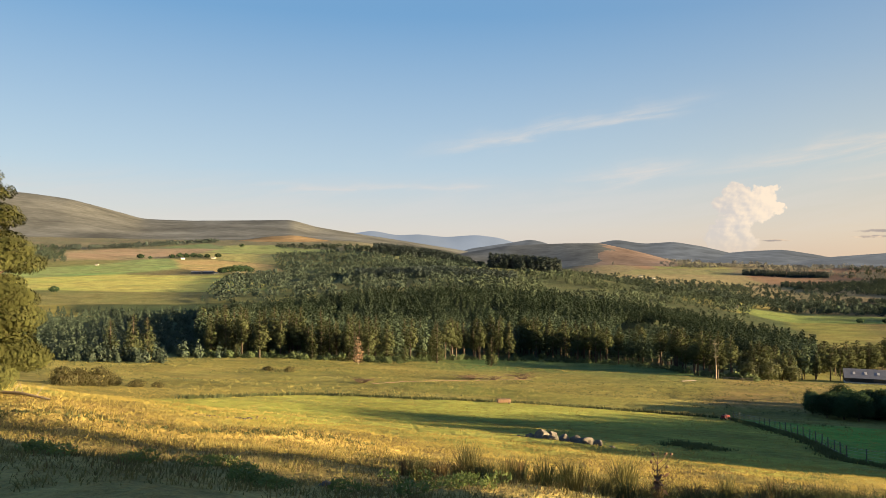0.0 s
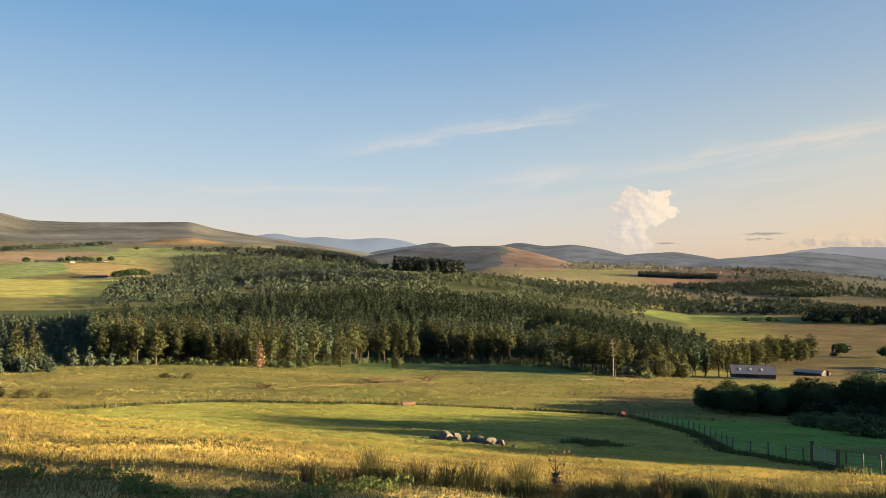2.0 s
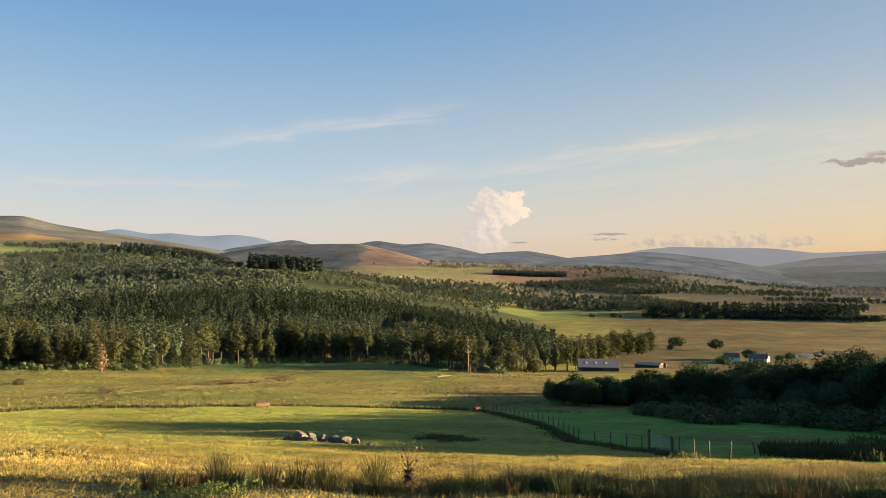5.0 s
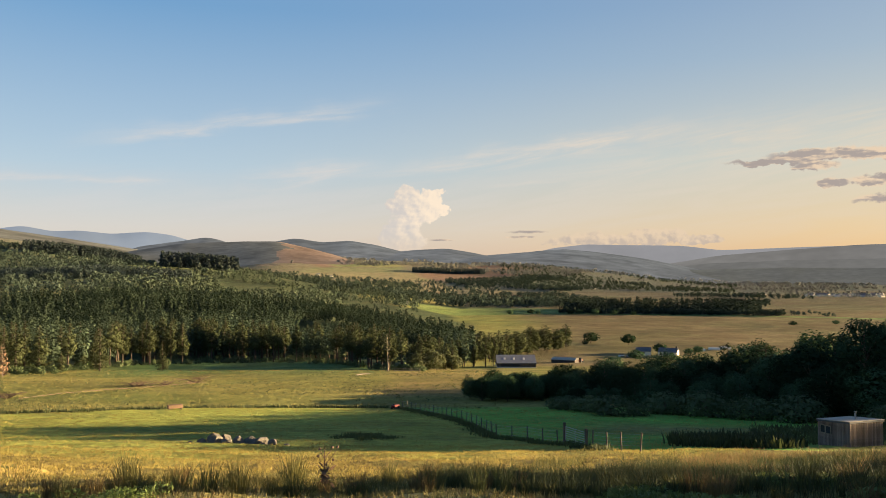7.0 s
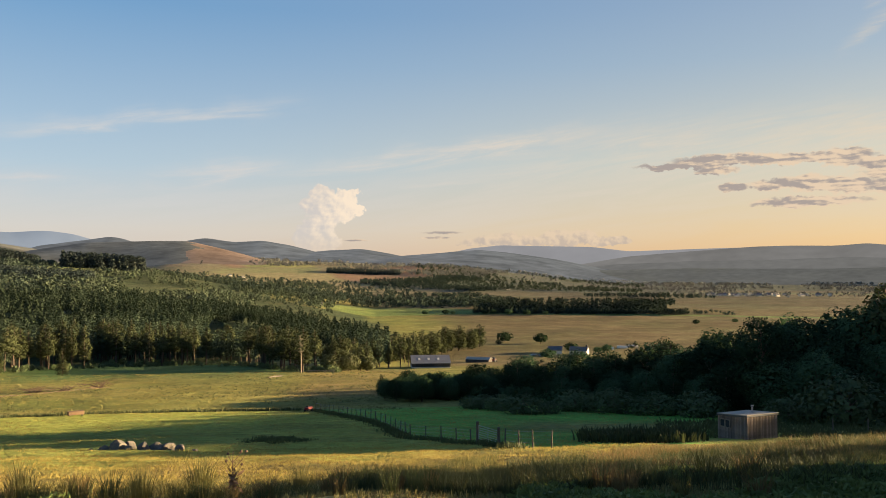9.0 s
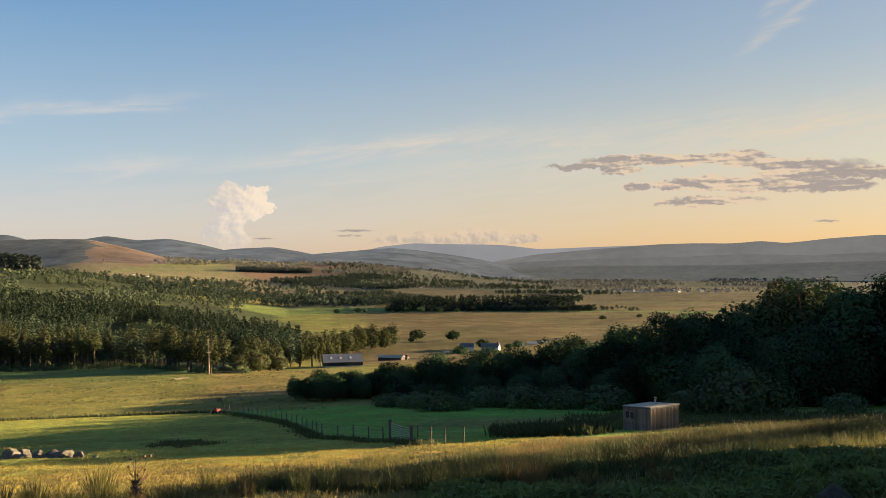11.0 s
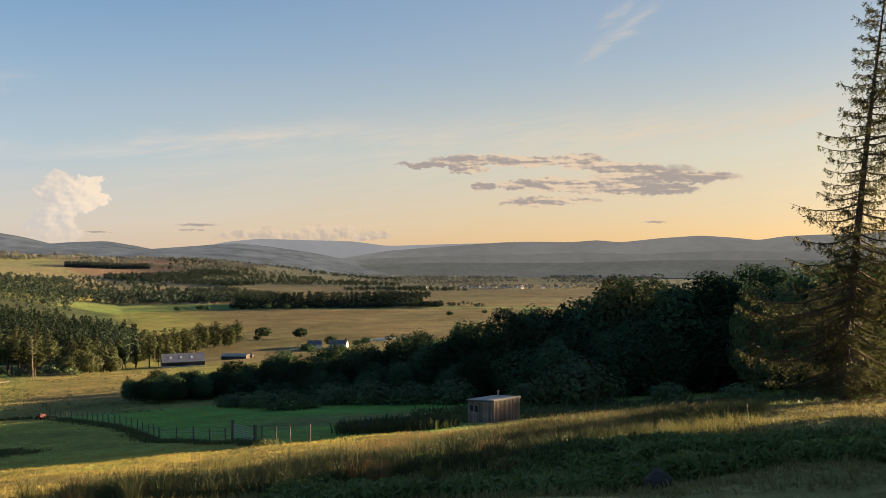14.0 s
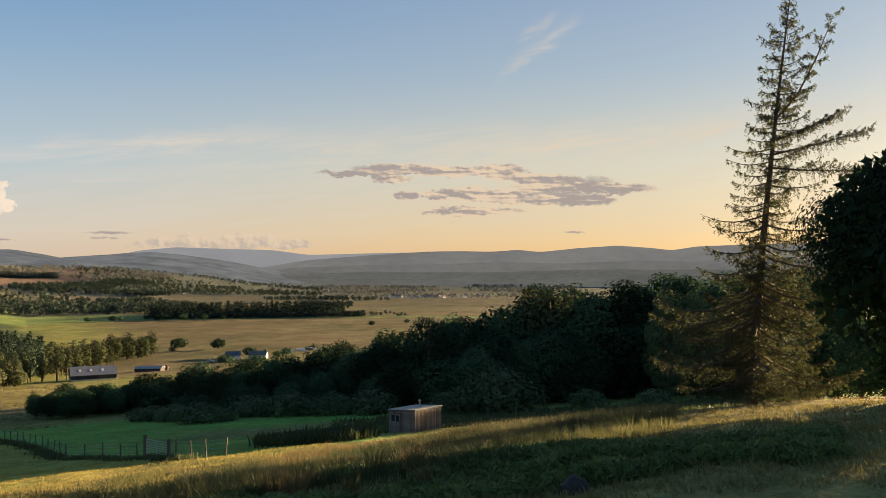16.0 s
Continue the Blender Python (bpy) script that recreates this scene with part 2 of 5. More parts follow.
# nearer hills: a little haze glow added over the ground colour
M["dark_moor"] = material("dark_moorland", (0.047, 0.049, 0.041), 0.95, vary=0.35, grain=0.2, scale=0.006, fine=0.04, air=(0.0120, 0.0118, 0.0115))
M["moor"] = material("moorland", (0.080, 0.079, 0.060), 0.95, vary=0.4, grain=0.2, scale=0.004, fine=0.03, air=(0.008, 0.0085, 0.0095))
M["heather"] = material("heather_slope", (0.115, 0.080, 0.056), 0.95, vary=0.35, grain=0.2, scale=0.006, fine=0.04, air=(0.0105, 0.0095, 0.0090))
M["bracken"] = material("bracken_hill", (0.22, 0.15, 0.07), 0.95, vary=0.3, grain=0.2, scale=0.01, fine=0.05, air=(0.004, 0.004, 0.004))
# the distance: backdrop hills, their haze painted in as emission
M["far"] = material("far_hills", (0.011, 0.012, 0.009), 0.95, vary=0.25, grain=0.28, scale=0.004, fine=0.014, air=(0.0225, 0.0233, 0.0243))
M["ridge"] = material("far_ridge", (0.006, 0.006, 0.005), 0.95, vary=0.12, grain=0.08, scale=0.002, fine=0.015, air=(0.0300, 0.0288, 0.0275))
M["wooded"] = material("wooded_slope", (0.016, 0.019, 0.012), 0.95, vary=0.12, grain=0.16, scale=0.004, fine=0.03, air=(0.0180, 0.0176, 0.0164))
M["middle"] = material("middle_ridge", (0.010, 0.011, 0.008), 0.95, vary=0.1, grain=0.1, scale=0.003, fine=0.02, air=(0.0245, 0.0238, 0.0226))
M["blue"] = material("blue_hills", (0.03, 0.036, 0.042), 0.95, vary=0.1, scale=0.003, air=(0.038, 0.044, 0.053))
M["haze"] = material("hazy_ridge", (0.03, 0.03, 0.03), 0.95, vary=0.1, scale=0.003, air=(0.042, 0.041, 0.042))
M["board"] = material("larch_boards", (0.175, 0.130, 0.108), 0.85, grain=0.3, scale=0.8, fine=14.0, each=0.38)
M["roof"] = material("grey_roof", (0.30, 0.265, 0.225), 0.85, vary=0.15, scale=0.8)
M["sheet"] = material("grey_sheet_roof", (0.17, 0.165, 0.165), 0.7, vary=0.15, grain=0.1, scale=0.6, fine=5.0)
M["white"] = material("white_render", (0.60, 0.54, 0.44), 0.85, vary=0.08, scale=0.5)
M["slate"] = material("slate", (0.09, 0.09, 0.10), 0.6, vary=0.2, scale=0.5)
M["metal"] = material("galvanised_steel", (0.33, 0.33, 0.33), 0.55, metal=0.9, vary=0.1)
M["grass"] = material("grass_blades", (0.155, 0.135, 0.045), 0.7, leaf=0.35, scale=0.2)
M["gold_grass"] = material("golden_grass_blades", (0.30, 0.242, 0.072), 0.75, leaf=0.4, vary=0.2, scale=0.05, spec=0.05)
M["dark_rush"] = material("dark_rush_blades", (0.06, 0.072, 0.027), 0.7, leaf=0.3, scale=0.4)
M["tussock"] = material("meadow_tussock", (0.165, 0.145, 0.046), 0.8, leaf=0.3, scale=0.1)
M["fern"] = material("bracken_fronds", (0.115, 0.15, 0.042), 0.7, leaf=0.3, scale=0.6)
M["dry"] = material("dry_plant", (0.15, 0.095, 0.06), 0.85, grain=0.2, scale=1.0)
M["spruce"] = material("young_spruce", (0.050, 0.072, 0.048), 0.7, leaf=0.25, scale=0.1)
M["thicket"] = material("thicket_leaves", (0.056, 0.052, 0.024), 0.85, spec=0.0, leaf=0.1, vary=0.35, scale=0.4)
M["gorse"] = material("bush_leaves", (0.064, 0.088, 0.036), 0.75, leaf=0.2, scale=0.4)
M["dark_needle"] = material("dark_conifer", (0.036, 0.050, 0.043), 0.75, leaf=0.15, scale=0.1)
M["willow"] = material("willow_leaves", (0.075, 0.085, 0.032), 0.7, leaf=0.3, scale=0.2)
M["pale_bark"] = material("pale_bark", (0.20, 0.165, 0.125), 0.9, grain=0.3, scale=0.8, fine=8.0)
M["dark_stone"] = material("dark_stone", (0.042, 0.036, 0.028), 0.95, grain=0.3, scale=3.0, fine=14.0, bump=0.02)
M["dark_board"] = material("dark_boards", (0.06, 0.05, 0.045), 0.9, grain=0.2)
M["glass"] = material("window_glass", (0.03, 0.035, 0.04), 0.08, vary=0.02, spec=0.6)
M["red"] = material("red_paint", (0.17, 0.032, 0.03), 0.45, vary=0.1)
M["rubber"] = material("black_rubber", (0.025, 0.025, 0.025), 0.8, vary=0.1)
M["post"] = material("weathered_post", (0.10, 0.085, 0.07), 0.9, grain=0.3, fine=20.0)


# ---- shape of the land ----
def smooth(a, b, x):
    u = np.clip((x - a) / (b - a), 0, 1)
    return u * u * (3 - 2 * u)


SLOPE_AT = np.arange(-400.0, 2001.0)
SLOPE = np.interp(SLOPE_AT, (-400, -50, 0, 40, 72, 126, 170, 240, 300, 420, 600, 2000),
                  (50, 9.5, 0, -8.2, -13.3, -19.7, -23.5, -28.5, -35, -45, -47, -47))
kernel = np.exp(-np.linspace(-2, 2, 41) ** 2)
SLOPE = np.convolve(np.pad(SLOPE, 20, mode="edge"), kernel / kernel.sum(), "valid")
SLOPE -= np.interp(0, SLOPE_AT, SLOPE)


def land(x, y):
    """Height of the bare ground."""
    x, y = np.asarray(x, float), np.asarray(y, float)
    s, r, az = x * sin(radians(25)) + y * cos(radians(25)), np.hypot(x, y), np.degrees(np.arctan2(x, y))
    z = np.interp(s, SLOPE_AT, SLOPE)
    level = np.interp(az, (-180, -60, -18, 0, 10, 24, 180), (-16, -16, -16, -6, -20, -46, -46))
    ahead = smooth(-110, -50, az) * (1 - smooth(100, 150, az))
    z = z + (level - z) * smooth(280, 950, r) * ahead
    z = z + 125 * smooth(850, 3000, r) * (1 - smooth(-8, 7, az)) * ahead
    z = z + 1.05 * np.exp(-((x - 37) ** 2 + (y - 15) ** 2) / 300) + 1.2 * np.exp(-((x + 26) ** 2 + (y - 48) ** 2) / 300)
    z = z + 85 * smooth(1500, 3400, r) * smooth(2, 12, az) * (1 - smooth(27, 44, az))
    # two knolls that carry the dark stands
    z = z + 22 * np.exp(-((x - 128) ** 2 + (y - 1235) ** 2) / 40000) + 14 * np.exp(-((x + 40) ** 2 + (y - 1750) ** 2) / 60000)
    # low earth bank across the pasture
    along = 26 + 0.75 * (x + 14)
    z = z + 0.55 * np.exp(-((y - along) / 1.3) ** 2) * (1 - smooth(-6, 2, x)) * smooth(-40, -25, x)
    near = np.exp(-r / 60)
    z = z + near * 0.12 * (np.sin(x * 0.9 + 1.3 * np.sin(y * 0.5)) + np.sin(y * 0.7 + x * 0.35)) * smooth(2, 8, r)
    z = z + 0.35 * (1 - near) * np.sin(x * 0.06 + np.sin(y * 0.045) * 2) * np.sin(y * 0.08 + 1.0)
    return z


def at(az, r):
    return r * sin(radians(az)), r * cos(radians(az))


def mesh(name, verts, faces, mats=(), smooth_faces=False):
    """A mesh from numpy arrays; faces all of one length."""
    me = bpy.data.meshes.new(name)
    verts, faces = np.asarray(verts, np.float32), np.asarray(faces, np.int32)
    n = faces.shape[1]
    me.vertices.add(len(verts))
    me.vertices.foreach_set("co", verts.ravel())
    me.loops.add(faces.size)
    me.loops.foreach_set("vertex_index", faces.ravel())
    me.polygons.add(len(faces))
    me.polygons.foreach_set("loop_start", np.arange(0, faces.size, n, dtype=np.int32))
    me.polygons.foreach_set("loop_total", np.full(len(faces), n, np.int32))
    me.polygons.foreach_set("use_smooth", np.full(len(faces), smooth_faces))
    for m in mats:
        me.materials.append(m)
    me.update()
    me.validate()
    return me


def grid_faces(rows, cols, closed=False):
    i, j = np.meshgrid(np.arange(rows - 1), np.arange(cols if closed else cols - 1), indexing="ij")
    k = (j + 1) % cols
    return np.stack([i * cols + j, i * cols + k, (i + 1) * cols + k, (i + 1) * cols + j], -1).reshape(-1, 4)


# ---- ground sheet ----
AZ = np.concatenate([np.arange(-34, 86, 0.26), np.arange(86, 326, 4.0)])
RR = np.concatenate([[0.0], np.geomspace(1.5, 12, 30), np.geomspace(12.3, 150, 210), np.geomspace(152, 4900, 240)])
ga, gr = np.meshgrid(np.radians(AZ), RR)
gx, gy = gr * np.sin(ga), gr * np.cos(ga)
gz = land(gx, gy)
gv = np.stack([gx, gy, gz], -1).reshape(-1, 3)
ground_mesh = mesh("ground", gv, grid_faces(len(RR), len(AZ), True)[:, ::-1], [M["ground"]], True)


def fence_az(r):
    return np.interp(r, (45, 51, 58, 64, 72, 98, 125, 140), (39, 35.8, 32.6, 30.2, 26.8, 23.2, 19.9, 18.5))


def cover(x, y):
    """Colour of what grows on the ground, with haze tinting the far fields."""
    r, az0 = np.hypot(x, y), np.degrees(np.arctan2(x, y))
    az = az0 + 0.6 * np.sin(r * 0.013) + 0.3 * np.sin(r * 0.05)
    az = az + np.where(r > 600, 0.014 * (np.minimum(r, 1500) - 900), 0)
    col = np.empty(x.shape + (3,))
    col[:] = (0.19, 0.17, 0.05)

    def lay(mask, c):
        k = np.clip(mask, 0, 1)[..., None]
        col[:] = col * (1 - k) + np.array(c) * k

    def band(v, a, b, soft):
        return smooth(a - soft, a + soft, v) * (1 - smooth(b - soft, b + soft, v))

    def plot(c, soft, *corners):
        """A field with straight sides, corners in metres, clockwise from above."""
        inside = np.full(x.shape, 1e6)
        wob = 10 * np.sin(x * 0.02 + 1) * np.sin(y * 0.017)
        for (ax, ay), (bx, by) in zip(corners, corners[1:] + corners[:1]):
            n = hypot(bx - ax, by - ay)
            inside = np.minimum(inside, ((x - ax) * (by - ay) - (y - ay) * (bx - ax)) / n + wob)
        lay(smooth(-soft, soft, inside), c)
    # grazed pasture, then the rough slope in front
    edge = 118 + 8 * smooth(-3, 10, az) - 30 * (1 - smooth(-22, -8, az))
    lay((1 - smooth(edge - 1, edge + 1, r)) * smooth(30, 45, r), (0.235, 0.25, 0.055))
    lay(1 - smooth(40, 58, r + 4 * np.sin(az * 0.35)), (0.255, 0.195, 0.062))
    # nearest ground lightened, as fill light for the shade it lies in
    lay((1 - smooth(16, 26, r + 3 * np.sin(az * 0.5))), (0.32, 0.255, 0.09))
    lay(band(az0, 38, 100, 5) * band(r, 10, 50, 5), (0.21, 0.175, 0.063))
    lay(band(az0, 38, 100, 5) * (1 - smooth(20, 26, r)), (0.22, 0.19, 0.065))
    # rough wet meadow below the forest, its green band darkened for tree shade
    lay(band(r, 235, 420, 20) * band(az, -1, 20, 2.5), (0.09, 0.13, 0.042))
    lay(band(r, 150, 320, 8) * band(az, 19, 27, 1.5), (0.20, 0.15, 0.058))
    # small green field behind the fence
    lay(smooth(-0.4, 0.4, az0 - fence_az(r)) * (1 - smooth(46, 52, az)) * smooth(54, 56, r) * (1 - smooth(126, 130, r)), (0.12, 0.27, 0.05))
    lay(band(az, 34, 80, 3) * band(r, 78, 92, 6), (0.16, 0.17, 0.06))
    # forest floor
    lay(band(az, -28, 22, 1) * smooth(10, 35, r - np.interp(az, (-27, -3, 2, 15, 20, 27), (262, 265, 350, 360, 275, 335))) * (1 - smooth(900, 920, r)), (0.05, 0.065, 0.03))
    # the plain
    lay(smooth(24, 30, az) * smooth(300, 380, r), (0.128, 0.098, 0.050))
    lay(smooth(30, 40, az) * band(r, 380, 470, 15), (0.14, 0.12, 0.055))
    plot((0.145, 0.175, 0.052), 8, (340, 800), (330, 990), (420, 960), (560, 860), (560, 780))
    plot((0.11, 0.125, 0.05), 10, (330, 985), (330, 1030), (520, 920), (560, 860))
    lay(smooth(26, 30, az) * band(r, 905, 925, 5), (0.12, 0.16, 0.05))
    lay(smooth(30, 50, az) * band(r, 1100, 1700, 60), (0.12, 0.105, 0.060))
    lay(band(az0, -4, 9, 2) * smooth(1450, 1600, r), (0.12, 0.12, 0.065))
    lay(smooth(40, 50, az) * band(r, 1180, 1640, 60), (0.095, 0.078, 0.045))
    lay(smooth(42, 48, az) * band(r, 1850, 1980, 25), (0.15, 0.16, 0.07))
    lay(band(az, -8, 20, 2) * smooth(620, 680, r) * (1 - smooth(1750, 1900, r)), (0.055, 0.064, 0.032))
    # the slope across the valley
    plot((0.20, 0.165, 0.085), 60, (300, 1900), (400, 3300), (1100, 3300), (1900, 3000), (1500, 1500), (700, 1500))
    plot((0.21, 0.165, 0.095), 30, (360, 2460), (410, 3100), (620, 3100), (600, 2430))
    plot((0.23, 0.145, 0.085), 20, (600, 2400), (600, 3100), (760, 3100), (660, 2430))
    plot((0.25, 0.235, 0.08), 12, (655, 2440), (720, 3100), (950, 3000), (925, 2530))
    plot((0.205, 0.195, 0.08), 10, (460, 2140), (560, 2355), (910, 2485), (830, 2275))
    plot((0.25, 0.205, 0.095), 10, (450, 2100), (460, 2135), (870, 2310), (790, 1950), (590, 1930))
    plot((0.235, 0.14, 0.08), 15, (790, 1955), (870, 2310), (1050, 2440), (1300, 2700), (1950, 2850), (1200, 2140), (980, 2010))
    plot((0.13, 0.145, 0.07), 25, (1300, 2650), (2000, 3300), (2450, 3200), (1950, 2850))
    plot((0.20, 0.20, 0.085), 12, (910, 1680), (1030, 1930), (1190, 1870), (990, 1600))
    plot((0.24, 0.20, 0.09), 12, (1700, 1960), (1900, 2830), (1960, 2830), (1790, 1960))
    lay(smooth(43, 52, az) * smooth(1700, 1900, r) * (1 - smooth(1900, 2100, r)) * 0.6, (0.12, 0.12, 0.06))
    lay(smooth(36, 46, az0) * smooth(2000, 2300, r), (0.07, 0.075, 0.045))
    lay(band(az0, 28, 47, 3) * band(r, 1800, 3200, 120) * 0.92, (0.078, 0.080, 0.052))
    # farm fields on the far slope
    left = 1 - smooth(-3, -1, az0)
    lay(left * smooth(690, 700, r), (0.16, 0.15, 0.06))
    lay(left * smooth(1750, 1950, r), (0.15, 0.135, 0.075))
    plot((0.36, 0.335, 0.10), 8, (-560, 980), (-500, 1185), (-320, 1175), (-150, 800), (-420, 760))
    plot((0.19, 0.235, 0.09), 6, (-560, 985), (-640, 1240), (-570, 1590), (-530, 1582), (-440, 1360), (-480, 1170))
    plot((0.17, 0.26, 0.09), 5, (-560, 1010), (-570, 1080), (-480, 1220), (-450, 1190), (-480, 1165))
    plot((0.14, 0.12, 0.06), 6, (-490, 1180), (-440, 1340), (-340, 1225), (-360, 1180))
    plot((0.40, 0.29, 0.125), 6, (-535, 1580), (-460, 1600), (-300, 1440), (-240, 1240), (-340, 1225), (-440, 1362))
    plot((0.34, 0.305, 0.11), 6, (-555, 1800), (-370, 1725), (-280, 1430), (-460, 1590))
    plot((0.27, 0.29, 0.10), 6, (-590, 2095), (-470, 2145), (-230, 1815), (-230, 1735), (-560, 1822))
    plot((0.28, 0.205, 0.125), 8, (-650, 1300), (-800, 1680), (-740, 1860), (-550, 1945), (-540, 1600), (-590, 1555))
    plot((0.14, 0.18, 0.075), 6, (-700, 1960), (-650, 2200), (-560, 2060), (-550, 1955))
    plot((0.12, 0.125, 0.055), 20, (-290, 1080), (-260, 1270), (-300, 1430), (-370, 1720), (-250, 1720), (100, 2300), (100, 900), (-200, 850))
    lane_ = np.sin(x * 0.012 + y * 0.03 + 2.2 * np.sin(x * 0.008)) * np.sin(y * 0.021 + 1.7 * np.sin(x * 0.017)) + 0.6 * np.sin(y * 0.09 + 2 * np.sin(x * 0.02)) * np.sin(x * 0.05)
    col *= (1 + 0.17 * lane_ * smooth(300, 400, r) * (1 - smooth(1800, 2400, r)) * smooth(20, 26, az))[..., None]
    wet = np.sin(x * 0.07 + 1.5 * np.sin(y * 0.05)) * np.sin(y * 0.11 + 1.3 * np.sin(x * 0.06)) + 0.5 * np.sin(x * 0.23 + y * 0.11) * np.sin(y * 0.31)
    col *= 1 + (0.16 * wet * smooth(118, 135, r) * (1 - smooth(300, 360, r)))[..., None] * np.array((1.0, 0.6, 0.8))
    # haze in the colour: far ground a little darker and bluer
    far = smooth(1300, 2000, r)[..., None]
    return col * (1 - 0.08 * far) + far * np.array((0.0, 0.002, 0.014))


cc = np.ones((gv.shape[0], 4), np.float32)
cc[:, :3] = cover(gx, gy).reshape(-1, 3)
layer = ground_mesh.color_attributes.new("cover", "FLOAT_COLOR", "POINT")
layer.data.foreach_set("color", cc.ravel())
tagged(new("ground", ground_mesh), "sloping pasture, rough grassland and farm fields", "ground", kind="structure")


# ---- hills ----
for k in ("dark_moor", "moor", "heather", "bracken", "far", "ridge", "wooded", "middle", "blue", "haze"):
    M[k].node_tree.nodes["Principled BSDF"].inputs["Specular IOR Level"].default_value = 0.0


def hill(name, label, far, deep, tops, mat, rough=0.04, seed=0, flank=None):
    """A ridge: tops are pairs of degrees round and degrees up; its foot lies deep metres nearer."""
    a0, a1 = tops[0][0], tops[-1][0]
    az = np.arange(a0, a1 + 0.01, 0.15)
    up = np.interp(az, *zip(*tops))
    k = np.exp(-np.linspace(-2, 2, 13) ** 2)
    up = np.convolve(np.pad(up, 6, mode="edge"), k / k.sum(), "valid")
    up = up + np.array([noise.fractal((q * 0.6, seed * 7.1, 0), 0.8, 2.0, 2) for q in az]) * rough * 0.5
    w = np.linspace(0, 1, 40)
    verts = []
    for i, u in enumerate(w):
        r = far - deep * (1 - u)
        x, y = r * np.sin(np.radians(az)), r * np.cos(np.radians(az))
        top = EYE + far * np.tan(np.radians(up))
        base = land(x, y) - 3
        lumps = np.array([noise.fractal((p * 0.0018, q * 0.0018, seed), 1.0, 2.0, 3) for p, q in zip(x, y)])
        rise = (0.55 * u + 0.45 * u * u * (3 - 2 * u))
        z = base + (top - base) * rise * (1 + 0.035 * lumps * (1 - u) * 2)
        verts.append(np.stack([x, y, z], -1))
    x, y = (far + 90) * np.sin(np.radians(az)), (far + 90) * np.cos(np.radians(az))
    verts.append(np.stack([x, y, land(x, y) - 20], -1))
    v = np.concatenate(verts)
    ob = new(name, mesh(name, v, grid_faces(41, len(az))[:, ::-1], [M[mat]], True))
    if flank:
        ob.data.materials.append(M[flank[0]])
        for i, p in enumerate(ob.data.polygons):
            a_ = az[i % (len(az) - 1)] + 1.2 * noise.noise((i // (len(az) - 1) * 0.2, az[i % (len(az) - 1)] * 0.5, 0))
            p.material_index = int(a_ > flank[1])
    return tagged(ob, label, "hill", kind="structure")


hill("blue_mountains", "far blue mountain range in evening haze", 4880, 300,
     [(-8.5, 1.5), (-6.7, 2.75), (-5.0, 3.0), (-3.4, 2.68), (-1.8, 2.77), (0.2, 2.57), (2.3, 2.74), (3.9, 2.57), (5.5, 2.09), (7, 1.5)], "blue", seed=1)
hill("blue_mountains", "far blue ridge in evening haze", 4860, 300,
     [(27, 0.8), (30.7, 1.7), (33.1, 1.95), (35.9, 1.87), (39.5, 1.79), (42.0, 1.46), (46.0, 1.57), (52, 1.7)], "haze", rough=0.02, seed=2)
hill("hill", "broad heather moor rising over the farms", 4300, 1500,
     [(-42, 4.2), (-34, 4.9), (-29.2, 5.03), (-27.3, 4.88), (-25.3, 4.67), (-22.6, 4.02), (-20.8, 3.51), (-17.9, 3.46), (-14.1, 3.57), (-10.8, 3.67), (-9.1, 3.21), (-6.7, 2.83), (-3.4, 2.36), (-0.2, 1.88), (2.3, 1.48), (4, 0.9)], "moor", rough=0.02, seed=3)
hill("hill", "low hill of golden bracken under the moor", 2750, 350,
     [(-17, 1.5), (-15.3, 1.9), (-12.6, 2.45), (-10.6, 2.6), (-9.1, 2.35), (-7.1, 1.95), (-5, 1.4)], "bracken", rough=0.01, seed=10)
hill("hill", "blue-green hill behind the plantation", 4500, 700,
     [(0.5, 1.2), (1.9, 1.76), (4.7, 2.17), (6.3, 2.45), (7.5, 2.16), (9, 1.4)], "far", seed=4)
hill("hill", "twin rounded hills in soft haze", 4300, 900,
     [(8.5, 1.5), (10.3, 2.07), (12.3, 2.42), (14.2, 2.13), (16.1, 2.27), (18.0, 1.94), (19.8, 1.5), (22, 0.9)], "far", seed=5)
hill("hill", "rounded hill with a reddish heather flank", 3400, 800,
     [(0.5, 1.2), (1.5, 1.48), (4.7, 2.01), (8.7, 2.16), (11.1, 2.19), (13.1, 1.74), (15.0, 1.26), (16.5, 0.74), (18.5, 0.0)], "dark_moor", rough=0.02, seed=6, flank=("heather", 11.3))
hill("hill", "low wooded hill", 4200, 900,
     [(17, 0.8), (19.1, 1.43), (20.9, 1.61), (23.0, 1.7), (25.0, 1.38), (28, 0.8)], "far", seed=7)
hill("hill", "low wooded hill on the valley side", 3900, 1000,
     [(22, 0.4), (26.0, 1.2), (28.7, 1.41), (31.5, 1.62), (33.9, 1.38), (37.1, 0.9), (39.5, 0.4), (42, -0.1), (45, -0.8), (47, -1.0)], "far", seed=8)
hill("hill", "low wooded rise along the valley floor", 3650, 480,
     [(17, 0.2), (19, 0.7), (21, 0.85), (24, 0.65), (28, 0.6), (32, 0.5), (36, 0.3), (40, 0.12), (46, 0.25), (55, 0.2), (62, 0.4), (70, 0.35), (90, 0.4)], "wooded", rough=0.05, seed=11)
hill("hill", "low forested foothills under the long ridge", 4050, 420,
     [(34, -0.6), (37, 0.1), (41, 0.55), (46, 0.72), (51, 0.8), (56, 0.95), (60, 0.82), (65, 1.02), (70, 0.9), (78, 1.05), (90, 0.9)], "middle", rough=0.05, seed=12)
